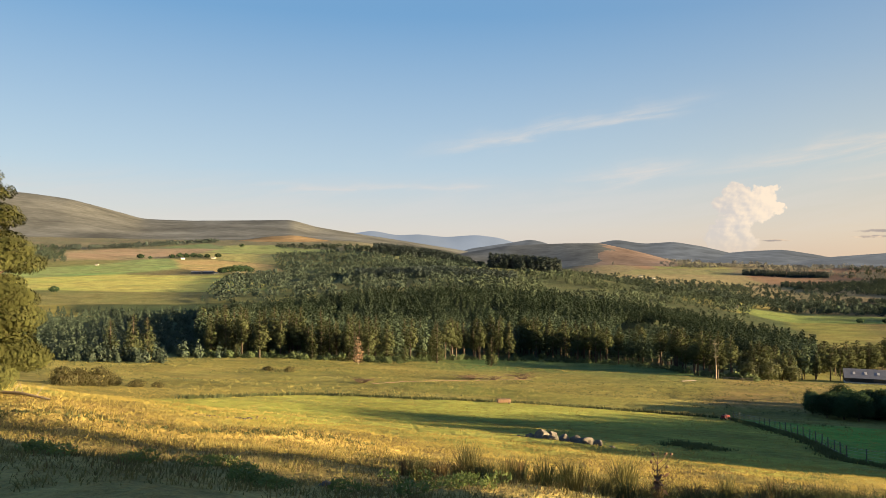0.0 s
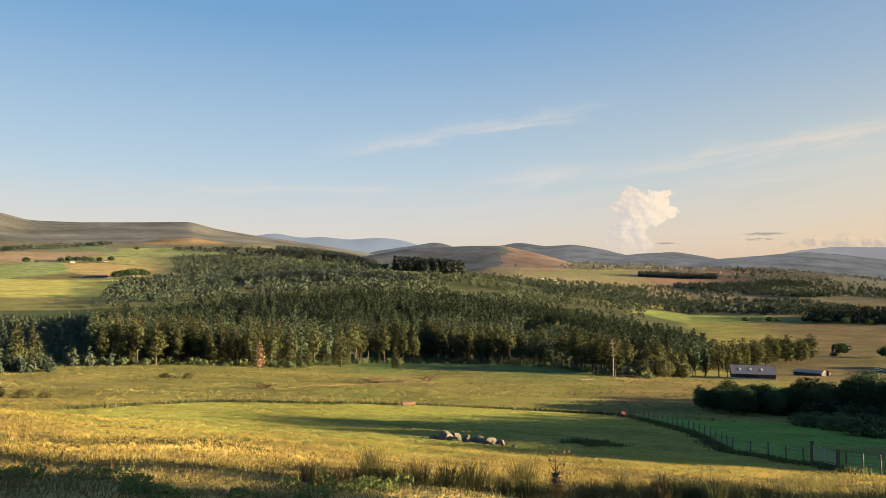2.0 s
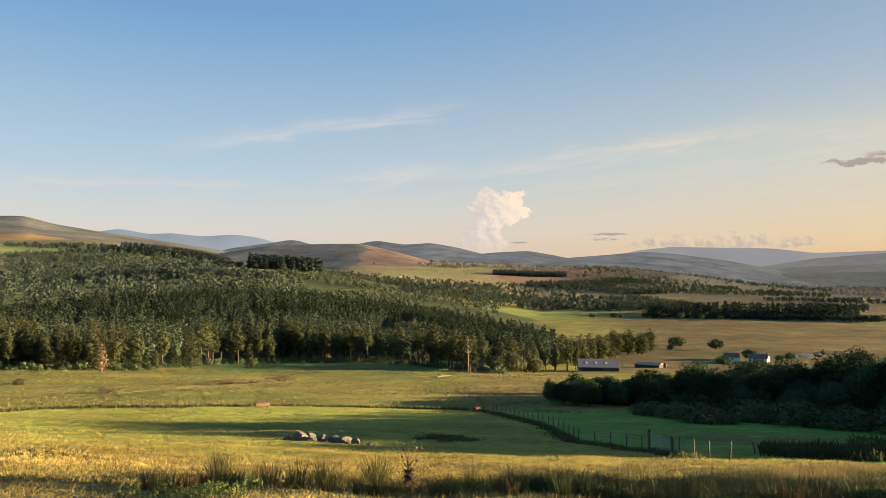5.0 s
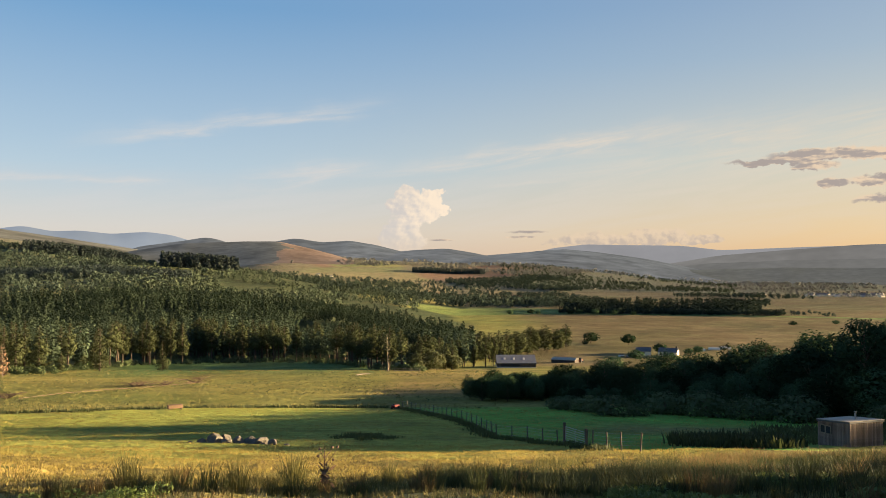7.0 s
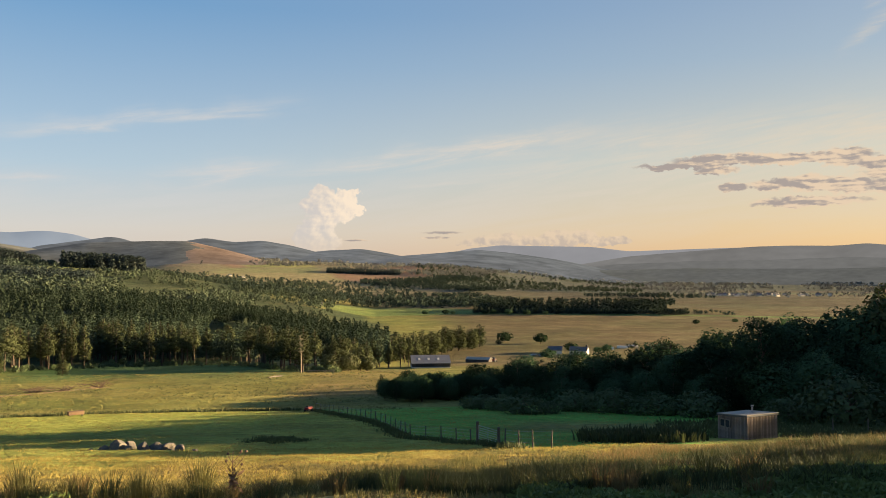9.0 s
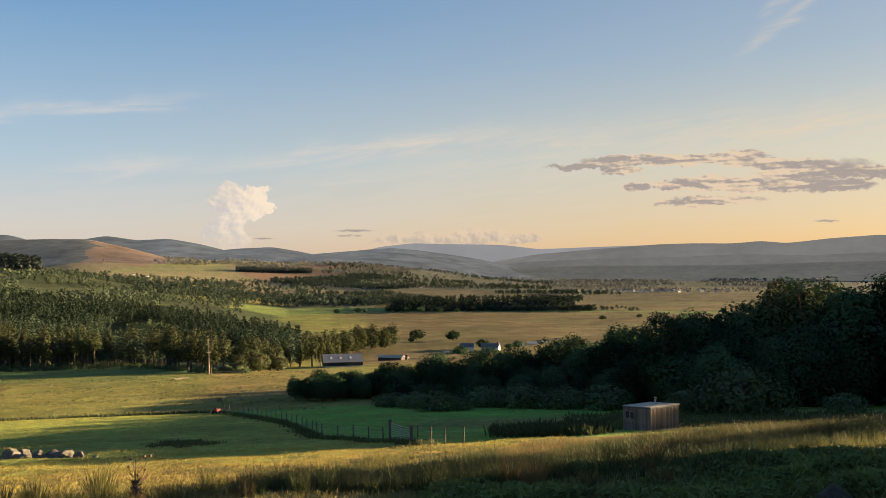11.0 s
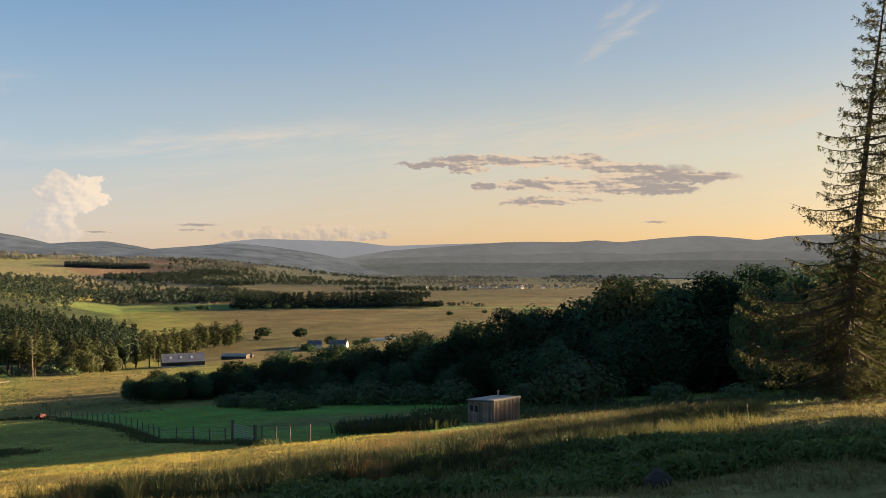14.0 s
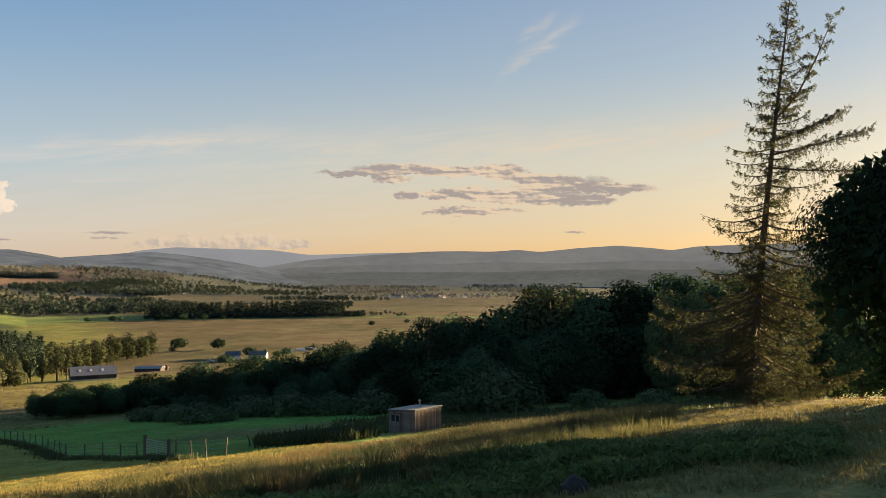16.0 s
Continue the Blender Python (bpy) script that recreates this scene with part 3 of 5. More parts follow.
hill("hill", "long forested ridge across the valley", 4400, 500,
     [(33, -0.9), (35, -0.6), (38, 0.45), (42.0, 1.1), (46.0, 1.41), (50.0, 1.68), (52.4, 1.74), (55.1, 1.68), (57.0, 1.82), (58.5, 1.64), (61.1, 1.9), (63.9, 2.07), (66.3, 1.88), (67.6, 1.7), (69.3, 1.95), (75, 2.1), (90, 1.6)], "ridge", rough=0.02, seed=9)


# ---- building blocks ----
def part(name, shape, mat, parent, label="", smooth_faces=False):
    """One mesh object under a thing or a part; shape is a bmesh or a pair of vertices and faces."""
    if isinstance(shape, tuple):
        me = mesh(name, *shape, [M[mat]], smooth_faces)
    else:
        me = bpy.data.meshes.new(name)
        shape.to_mesh(me)
        shape.free()
        me.materials.append(M[mat])
        for p in me.polygons:
            p.use_smooth = smooth_faces
    ob = new(name, me)
    ob.parent = parent
    return tagged(ob, label) if label else ob


def box(size, centre=(0, 0, 0), turn=(0, 0, 0), bevel=0.0, bm=None):
    bm = bm or bmesh.new()
    made = bmesh.ops.create_cube(bm, size=1, matrix=pose(*centre, *turn) @ Matrix.Diagonal((*size, 1)))["verts"]
    if bevel:
        edges = list({e for v in made for e in v.link_edges})
        bmesh.ops.bevel(bm, geom=edges, offset=bevel, segments=1, affect="EDGES")
    return bm


def rod(a, b, radius, bm=None, sides=8):
    bm = bm or bmesh.new()
    a, b = Vector(a), Vector(b)
    turn = (b - a).to_track_quat("Z", "Y").to_matrix().to_4x4()
    bmesh.ops.create_cone(bm, cap_ends=True, segments=sides, radius1=radius, radius2=radius, depth=(b - a).length,
                          matrix=Matrix.Translation((a + b) / 2) @ turn)
    return bm


def ground_z(x, y):
    return float(land(x, y))


# ---- foliage ----
def leaves(rng, centres, size, aspect=1.0, out=None, loose=0.55):
    """One small four-cornered leaf clump per centre; out: the way that it faces, more or less."""
    n = len(centres)
    face = rng.normal(size=(n, 3)) * (1.0 if out is None else loose) + (0 if out is None else out)
    face /= np.linalg.norm(face, axis=1)[:, None]
    u = np.cross(face, rng.normal(size=(n, 3)))
    u /= np.linalg.norm(u, axis=1)[:, None]
    v = np.cross(face, u)
    s = size * rng.uniform(0.6, 1.3, (n, 1))
    u, v = u * s * aspect, v * s
    vs = np.stack([centres - u, centres - 0.6 * v, centres + u, centres + 0.6 * v], 1).reshape(-1, 3)
    return vs, np.arange(4 * n).reshape(-1, 4)


def blob_points(rng, n, centre, radii, shell=0.5):
    """Points in an oval clump, each with its way out."""
    d = rng.normal(size=(n, 3))
    d /= np.linalg.norm(d, axis=1)[:, None]
    p = np.array(centre) + d * np.array(radii) * (shell + (1 - shell) * rng.random((n, 1)) ** 0.5)
    return np.concatenate([p, d], 1)


def tube(path, radii, sides=6):
    """A tapered limb along a path."""
    path, ring = np.asarray(path, float), []
    for i, p in enumerate(path):
        d = path[min(i + 1, len(path) - 1)] - path[max(i - 1, 0)]
        d = d / (np.linalg.norm(d) + 1e-9)
        u = np.cross(d, (0.3, 0.9, 0.1) if abs(d[2]) > 0.7 else (0, 0, 1.0))
        u /= np.linalg.norm(u)
        w = np.cross(d, u)
        t = np.linspace(0, 2 * np.pi, sides, endpoint=False)
        ring.append(p + radii[i] * (np.cos(t)[:, None] * u + np.sin(t)[:, None] * w))
    return np.concatenate(ring), grid_faces(len(path), sides, True)


def join(pieces):
    vs, fs, k = [], [], 0
    for v, f in pieces:
        vs.append(v)
        fs.append(np.asarray(f) + k)
        k += len(v)
    return np.concatenate(vs), np.concatenate(fs)


def tree(name, wood, crown, leafmat, label, category="tree", bark="bark"):
    root = new(name)
    part("trunk", wood, bark, root, smooth_faces=True)
    part("crown", crown, leafmat, root)
    return tagged(root, label, category)


def crown_leaves(rng, pts, size, aspect, own=0.5, whole=0.9, loose=0.28):
    """Leaves that face out of their clump (own) and out of the crown (whole)."""
    p = np.concatenate(pts)
    side = p[:, :3] - p[:, :3].mean(0)
    side[:, 2] *= 0.5
    side /= np.linalg.norm(side, axis=1)[:, None] + 1e-6
    return leaves(rng, p[:, :3], size, aspect, own * p[:, 3:] + whole * side + (0, 0, 0.2), loose)


def pine_shape(seed, height, bare, width, nleaf, size, taper=0.65, tiers=9, thick=0.018, arms=4, flat=0.42, spray=1.15, lift=0.0, pad=1.0):
    """A pine: bare trunk below, whorls of boughs above, each with its own pad of needle sprays."""
    rng = np.random.default_rng(seed)
    lean = rng.normal(0, 0.02, 2) * height
    zs = np.linspace(-0.5, height * 0.97, 7)

    def axis(z):
        return np.array([*(lean * (max(z, 0) / height) ** 2), z])
    wood = [tube([axis(z) for z in zs], np.interp(zs, (0, height), (thick * height, 0.02)), 6)]
    pads, turn = [], rng.uniform(0, 6.283)
    for i in range(tiers):
        for j in range(arms):
            u = min(max((i + 0.5 + rng.uniform(-0.45, 0.45)) / tiers, 0.0), 1.0)
            z = height * (bare + (0.95 - bare) * u)
            reach = width * min(1.0, 0.62 + 1.1 * u) * (1.02 - u ** (1 + 1.2 * (1 - taper))) ** taper * rng.uniform(0.7, 1.15) + 0.03 * height
            t = turn + (j + 0.5 * (i % 2) + rng.uniform(-0.25, 0.25)) * 6.283 / arms
            out = np.array([np.cos(t), np.sin(t), 0])
            c = axis(z) + out * reach * 0.58 + (0, 0, lift * reach)
            b = axis(z - 0.2 * reach)
            wood.append(tube([b, (b + c) / 2 + (0, 0, 0.04 * reach), c], [0.0055 * height, 0.004 * height, 0.01], 4))
            q = reach * rng.uniform(0.42, 0.56) * pad
            pads.append((c, q, 0.012 * height + q * flat))
    pads.append((axis(height * 0.95), 0.035 * height, 0.05 * height))
    whole = sum(q * q for _, q, _ in pads)
    pts = [blob_points(rng, max(3, int(nleaf * q * q / whole)), c, (q, q, h), 0.62) for c, q, h in pads]
    return join(wood), crown_leaves(rng, pts, size, spray, 0.75, 0.75, 0.22)


def broad_shape(seed, height, width, nleaf, size, low=0.12, clumps=34, lump=(0.22, 0.42)):
    """A broad-leaved tree: forked trunk and a crown of rounded, leafy clumps round a dense heart."""
    rng = np.random.default_rng(seed)
    wood = [tube([(0, 0, -0.5), (0.1, 0, height * 0.25), (0.2, 0.1, height * 0.6), (0.2, 0.1, height * 0.85)],
                 [0.022 * height, 0.017 * height, 0.009 * height, 0.01], 7)]
    pts, half = [], (0.96 - low) / 2 * height
    for i in range(clumps):
        v = 1 - 2 * (i + rng.random()) / clumps
        t = i * 2.4 + rng.uniform(-0.6, 0.6)
        d = np.array([np.cos(t) * math.sqrt(1 - v * v), np.sin(t) * math.sqrt(1 - v * v), v])
        q = width * rng.uniform(*lump)
        far = rng.uniform(0.86, 1.08)
        c = d * np.array([(width - q) * (1.0 - 0.3 * max(v, 0)), (width - q) * (1.0 - 0.3 * max(v, 0)), half - q]) * far + (0, 0, low * height + half)
        if i % 2 == 0:
            b = np.array([0.1, 0.05, c[2] * 0.7])
            wood.append(tube([b, (b + c) / 2 + (0, 0, 0.15), c], [0.007 * height, 0.004 * height, 0.01], 4))
        p = blob_points(rng, max(4, nleaf // clumps), c, (q, q, q * 0.92), 0.8)
        pts.append(p[p[:, 3:] @ d > -0.45] if nleaf > 100 else p)
    vs = crown_leaves(rng, pts, size, 1.0, 1.0, 0.45, 0.3)
    core = blob_points(rng, max(6, nleaf // 14), (0, 0, low * height + half), (width * 0.72, width * 0.72, half * 0.8), 0.3)
    return join(wood), join([vs, leaves(rng, core[:, :3], min(size * 2.4, width * 0.3))])


def put(proto, x, y, size=1.0, turn=0.0, sink=0.1, wide=1.0):
    """A copy of a thing, standing on the ground."""
    c = copy_thing(proto, pose(x, y, ground_z(x, y) - sink, 0, 0, turn))
    c.scale = (size * wide, size * wide, size)
    return c


def stand(ob, x, y, turn=0.0, sink=0.1):
    ob.matrix_world = pose(x, y, ground_z(x, y) - sink, 0, 0, turn)
    return ob


def discard(obs):
    for ob in obs:
        for o in (*ob.children_recursive, ob):
            bpy.data.objects.remove(o)


rng = np.random.default_rng(5)

# ---- pine forest ----
EDGE_LABEL = "tall pine with a bare reddish trunk at the forest edge"
pines = [tree("pine_tree", *pine_shape(s, 15, b, w, 1700, 0.22, p, n), "needle", EDGE_LABEL, bark="pine_bark")
         for s, b, w, p, n in ((1, 0.34, 2.5, 0.7, 8), (2, 0.2, 2.7, 0.85, 10), (3, 0.42, 2.8, 0.6, 7), (4, 0.08, 3.0, 0.95, 12), (6, 0.28, 2.3, 0.8, 9), (8, 0.05, 2.7, 1.0, 12))]

round_pines = [tree("pine_tree", *pine_shape(s, 13, 0.1, 3.5, 1700, 0.28, 0.5, 8, flat=0.55), "needle", EDGE_LABEL, bark="pine_bark") for s in (51, 52)]


def front(az):
    return np.interp(az, (-27, -15, -3, -1, 2, 8, 15, 18, 20, 24, 27), (262, 268, 265, 300, 350, 375, 360, 300, 275, 300, 335))


def rear(az):
    return np.interp(az, (-30, -17, -15, -6, 6, 12, 18, 24, 27), (470, 500, 560, 650, 700, 690, 640, 520, 420))


spots, taken = [], set()
while len(spots) < 250:
    az_ = rng.uniform(-17, 27)
    r_ = front(az_) + (60 if az_ < 18 else 90) * rng.random() ** 1.3
    x_, y_ = at(az_, r_)
    cell = (int(x_ // 5.2), int(y_ // 5.2))
    if cell in taken or noise.noise((x_ * 0.05, y_ * 0.05, 3.0)) < rng.uniform(-0.5, 0.15):
        continue
    taken.add(cell)
    spots.append((az_, r_))
under, young, taken = [], [], set()
for _ in range(30000):
    az_ = rng.uniform(-17, 25)
    r_ = front(az_) + 22 + (rear(az_) - front(az_) - 22) * rng.random()
    x_, y_ = at(az_, r_)
    cell = (int(x_ // 4.3), int(y_ // 4.3))
    if cell in taken or noise.noise((x_ * 0.012, y_ * 0.012, 5.0)) < -0.36:
        continue
    taken.add(cell)
    (under if r_ < front(az_) + 150 else young).append((x_, y_))
for az_, r_ in spots:
    x, y = at(az_, r_)
    tall = rng.uniform(0.75, 1.2) * np.interp(az_, (-3, 4, 14, 20, 22), (1.0, 1.15, 1.15, 0.95, 0.75))
    open_ = (3, 5, 1, 4) if az_ < 0 else (0, 1, 2, 4, 0, 2)
    tagged(put(pines[open_[rng.integers(len(open_))]], x, y, tall, rng.uniform(0, 360), wide=rng.uniform(0.9, 1.25)), group="pines of the forest edge")
# single pines that stand out before the edge
for az_, r_, tall in ((-21.2, 239, 0.82), (-22.6, 246, 0.7), (-20.3, 244, 0.75), (-12.9, 262, 0.95), (-5.3, 262, 0.9), (-6.3, 258, 0.75), (-2.7, 262, 0.4), (-0.4, 268, 0.85), (-14.5, 258, 0.3), (3.5, 278, 0.6), (19.0, 266, 0.95)):
    x, y = at(az_, r_)
    tagged(put(pines[3 if tall < 0.9 else 1], x, y, tall * 1.12, rng.uniform(0, 360), wide=1.25), "single sunlit pine standing before the forest", group="pines of the forest edge")
for az_, r_ in [(23.6 + 7.8 * i / 29 + rng.uniform(-0.3, 0.3), np.interp(i, (0, 29), (395, 500)) + rng.uniform(-12, 12)) for i in range(30)]:
    x, y = at(az_, r_)
    tagged(put(round_pines[rng.integers(2)], x, y, rng.uniform(0.9, 1.25), rng.uniform(0, 360), wide=rng.uniform(1.15, 1.45)), "round-topped pine in a row beside the barn", group="pines by the barn")
dead = tree("dead_tree", *pine_shape(40, 9, 0.08, 2.4, 420, 0.25, 0.9), "dry", "dead pine with reddish brown dry needles", bark="pale_bark")
stand(dead, *at(-6.0, 241))
pale = tree("dead_tree", *pine_shape(41, 13, 0.5, 2.6, 160, 0.3, 0.4), "needle", "nearly bare pine with a pale trunk", bark="pale_bark")
stand(pale, *at(18.9, 262))
discard([*pines, *round_pines])


def forest(name, label, spots, shape, mat, height=(0.75, 1.15), sink=0.3):
    """Many far trees as one sheet of stuff."""
    variants = [shape(s) for s in (11, 12, 13, 14, 15)]
    vs, fs, k = [], [], 0
    for x, y in spots:
        cv, cf = variants[rng.integers(5)][1]
        s, t, w = rng.uniform(*height), rng.uniform(0, 6.283), rng.uniform(0.85, 1.2)
        rot = np.array([[np.cos(t) * w, -np.sin(t) * w, 0], [np.sin(t) * w, np.cos(t) * w, 0], [0, 0, 1]])
        vs.append(cv @ rot.T * s + (x, y, ground_z(x, y) - sink))
        fs.append(cf + k)
        k += len(cv)
    ob = new(name, mesh(name, np.concatenate(vs), np.concatenate(fs), [M[mat]]))
    return tagged(ob, label, "forest", kind="stuff")


def scatter(n, a0, a1, r0, r1, clump=0.0, tight=False):
    out = []
    while len(out) < n:
        a_, r_ = rng.uniform(a0, a1), rng.uniform(r0, r1)
        p = at(a_, r_)
        if clump and noise.noise((p[0] * clump, p[1] * clump, 7.0)) < (0.12 if tight else rng.uniform(-0.3, 0.2)):
            continue
        out.append(p)
    return out


def within(n, *corners):
    """Spots inside a field with straight sides, corners clockwise from above."""
    out = []
    xs, ys = zip(*corners)
    while len(out) < n:
        p = rng.uniform(min(xs), max(xs)), rng.uniform(min(ys), max(ys))
        odd = False
        for (ax, ay), (bx, by) in zip(corners, corners[1:] + corners[:1]):
            if (ay > p[1]) != (by > p[1]) and p[0] < ax + (p[1] - ay) * (bx - ax) / (by - ay):
                odd = not odd
        if odd:
            out.append(p)
    return out


def far_broad(s):
    return broad_shape(s, 9, 4.2, 40, 1.05, 0.03, 8, (0.34, 0.5))


def far_pine(s):
    return pine_shape(s, 14, 0.03, 2.9, 64, 0.95, 0.95, 6, arms=3)


forest("pine_forest", "dense dark pine forest behind the edge trees", under, lambda s: pine_shape(s, 14.5, 0.25, 2.3, 170, 0.46, 0.85, 8), "deep_needle", (0.7, 1.15))
forest("pine_forest", "dense blue-green pine forest covering the hillside", young, lambda s: pine_shape(s, 14.5, 0.45, 2.3, 95, 0.5, 0.92, 6), "deep_needle", (0.7, 1.2))
forest("undergrowth", "low scrub and bracken at the forest's foot", [at(a_, front(a_) + rng.uniform(-12, 12)) for a_ in rng.uniform(-18, 22, 340)], lambda s: broad_shape(s, 3.0, 1.7, 90, 0.36, 0.0, 10), "gorse", (0.3, 1.1))
forest("young_plantation", "young blue-green spruce plantation below the fields", scatter(1100, -29, -14.0, 256, 640), lambda s: pine_shape(s, 5.2, 0.0, 2.0, 90, 0.42, 1.0, 6), "spruce", (0.6, 1.25))
forest("saplings", "pale green saplings at the foot of the plantation", scatter(110, -26, -19, 222, 250), lambda s: pine_shape(s, 3.6, 0.0, 1.2, 70, 0.36, 0.9, 5), "spruce", (0.6, 1.2))
forest("wood_strip", "strip of conifers across the plain", scatter(460, 31.5, 44.5, 940, 1040), far_pine, "far_leaf", (0.8, 1.25))
forest("wood_strip", "broad-leaved fringe of the conifer strip", scatter(300, 31, 46, 915, 945), far_broad, "far_leaf", (0.6, 1.0))
forest("wood_strip", "scrub thinning out into the plain", scatter(45, 45, 49, 920, 1000), far_broad, "far_leaf", (0.25, 0.6))
forest("wood_strip", "belt of mixed trees across the plain", scatter(520, 14, 34, 1050, 1350, 0.008), far_broad, "far_leaf", (0.9, 1.5))
forest("wood_strip", "mixed woodland behind the pine forest", scatter(2000, 2, 21, 700, 1950, 0.01), far_broad, "mixed_leaf", (0.6, 1.25))
forest("wood_strip", "broad-leaved trees above the pine forest", within(1700, (-290, 1080), (-260, 1270), (-300, 1430), (-370, 1720), (-250, 1720), (60, 1700), (60, 700), (-200, 650)), far_broad, "far_leaf", (0.7, 1.3))
forest("wood_strip", "hedgerow trees between far fields", scatter(260, 22, 48, 1500, 1620, 0.006, True), far_broad, "far_leaf", (0.7, 1.2))
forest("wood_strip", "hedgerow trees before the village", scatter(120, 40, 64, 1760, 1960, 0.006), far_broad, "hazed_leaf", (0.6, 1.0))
forest("wood_strip", "ragged belt of trees beyond the conifer strip", scatter(420, 28, 45, 1120, 1300, 0.006), far_broad, "far_leaf", (0.6, 1.1))
forest("wood_strip", "woodland belt under the far fields", within(950, (100, 2100), (300, 2180), (460, 2080), (590, 1930), (790, 1930), (960, 1930), (600, 1120), (330, 1050), (100, 1300)), far_broad, "far_leaf", (0.9, 1.4))
forest("plantation", "dark rectangular conifer plantation", within(520, at(20.6, 2420), at(20.6, 2500), at(25.8, 2500), at(25.8, 2420)), far_pine, "dark_needle", (0.95, 1.1))
forest("plantation", "dark conifer plantation on the rise", scatter(480, -5.0, 2.1, 1690, 1790), far_pine, "dark_needle", (1.4, 1.65))
forest("plantation", "dark conifer block on the skyline", scatter(330, 3.3, 8.4, 1190, 1280), far_pine, "dark_needle", (1.2, 1.7))
forest("plantation", "long dark conifer stand above the pines", scatter(520, -6.3, 5.3, 940, 1000), far_pine, "dark_needle", (0.9, 1.05))
forest("shelter_belt", "row of dark trees below the moor", [(x_ + rng.normal(0, 8), y_ + rng.normal(0, 8)) for x_, y_ in [(np.interp(q, (0, 0.3, 0.34, 0.65, 1), (-825, -750, -748, -710, -645)), np.interp(q, (0, 0.3, 0.34, 0.65, 1), (1730, 1870, 1900, 2050, 2280))) for q in rng.random(230) if noise.noise((q * 14, 3.0, 0)) > -0.22]], far_broad, "dark_needle", (1.1, 1.7))
forest("shelter_belt", "woodland at the foot of the moor", scatter(260, -30, -25.4, 1560, 2000), far_broad, "far_leaf", (0.8, 1.3))
forest("shelter_belt", "trees along the far field edge", within(240, (-440, 2010), (-420, 2060), (-60, 2060), (60, 1700), (-250, 1720), (-270, 1860)), far_broad, "far_leaf", (1.0, 1.6))
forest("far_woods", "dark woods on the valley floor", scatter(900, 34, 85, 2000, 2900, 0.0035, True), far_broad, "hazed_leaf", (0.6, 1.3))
forest("far_woods", "mixed woods between the far fields", scatter(800, 23, 40, 1700, 2350, 0.004, True), far_broad, "far_leaf", (0.8, 1.4))
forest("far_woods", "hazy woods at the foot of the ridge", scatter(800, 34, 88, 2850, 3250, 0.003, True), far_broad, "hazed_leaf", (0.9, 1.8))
forest("far_woods", "hazy woods of the valley side", scatter(1200, 27, 43, 1850, 3000, 0.003), far_broad, "mixed_leaf", (0.7, 1.3))
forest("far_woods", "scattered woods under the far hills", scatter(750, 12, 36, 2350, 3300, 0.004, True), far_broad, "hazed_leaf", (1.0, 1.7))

# ---- wood beside the green field ----
birches = [tree("broadleaf_tree", *broad_shape(s, 11, w, n, z, 0.03, c, (0.3, 0.5)), "leaf", "leafy broad-leaved tree in shade at the wood's edge")
           for s, w, n, z, c in ((21, 3.4, 6000, 0.14, 34), (22, 4.2, 7000, 0.155, 30), (23, 3.0, 5600, 0.135, 40), (24, 3.8, 6400, 0.15, 30), (25, 4.6, 7600, 0.16, 26))]
inner = [tree("broadleaf_tree", *broad_shape(s, 11, w, 3400, 0.2, 0.03, 24, (0.3, 0.5)), "leaf", "leafy broad-leaved tree inside the wood") for s, w in ((61, 3.6), (62, 4.4))]
spruces = [tree("pine_tree", *pine_shape(s, 10.5, 0.1, 2.8, 2000, 0.2, 0.5, 8, flat=0.6), "needle", "dark pine rising out of the wood") for s in (26, 27)]
for i in range(152):
    row = i // 38
    u = (i % 38) / 37
    az_ = 25.2 + 51.2 * u + rng.uniform(-0.7, 0.7)
    r_ = np.interp(az_, (25, 29, 32, 38, 44, 54, 61, 67, 81), (150, 143, 140, 124, 118, 98, 106, 116, 112)) + row * 9 + rng.uniform(0, 5)
    x, y = at(az_, r_)
    h = np.interp(az_, (25, 29, 35, 40, 44, 47, 51, 58, 62, 65, 67.5, 69, 81), (0.36, 0.46, 0.62, 0.74, 0.92, 1.02, 1.14, 1.5, 1.56, 1.72, 1.75, 1.65, 1.4))
    h *= rng.uniform(0.74, 1.16) * (0.6, 0.85, 1.0, 1.05)[row]
    kind = spruces[i % 2] if row > 1 and i % 6 == 0 else birches[rng.integers(5)] if row < 2 else inner[i % 2]
    tagged(put(kind, x, y, h, rng.uniform(0, 360), wide=rng.uniform(1.0, 1.4) / max(h, 0.6) ** 0.5), group="trees of the wood")
# hidden extra trees, added to close the wood's shadow on the field
for i in range(44):
    x, y = at(rng.uniform(62, 76.5), rng.uniform(126, 150)) if i < 26 else at(70 + 0.36 * (i - 26), rng.uniform(112, 122))
    tagged(put(inner[i % 2], x, y, rng.uniform(1.3, 1.55), rng.uniform(0, 360), wide=1.2), group="trees of the wood")
# more added trees, mostly hidden, sized to shade hut and field edge
for az_, r_, h in ((76.4, 108, 0.95), (76.9, 111, 0.9), (77.3, 107, 0.9), (77.6, 112, 0.9), (78.0, 109, 0.85), (77.2, 116, 1.3), (78.2, 115, 1.2), (76.2, 105, 0.9), (79.0, 110, 0.8), (79.8, 114, 0.8), (80.6, 112, 0.75), (81.4, 115, 0.75), (82.2, 113, 0.7), (83.0, 116, 0.7)):
    tagged(put(inner[1], *at(az_, r_), h, rng.uniform(0, 360)), group="trees of the wood")
for i in range(14):
    x, y = at(25.0 + 0.55 * i + rng.uniform(-0.3, 0.3), rng.uniform(139, 148))
    tagged(put(birches[(1, 4)[i % 2]], x, y, rng.uniform(0.38, 0.5), rng.uniform(0, 360), wide=1.3), group="trees of the wood")
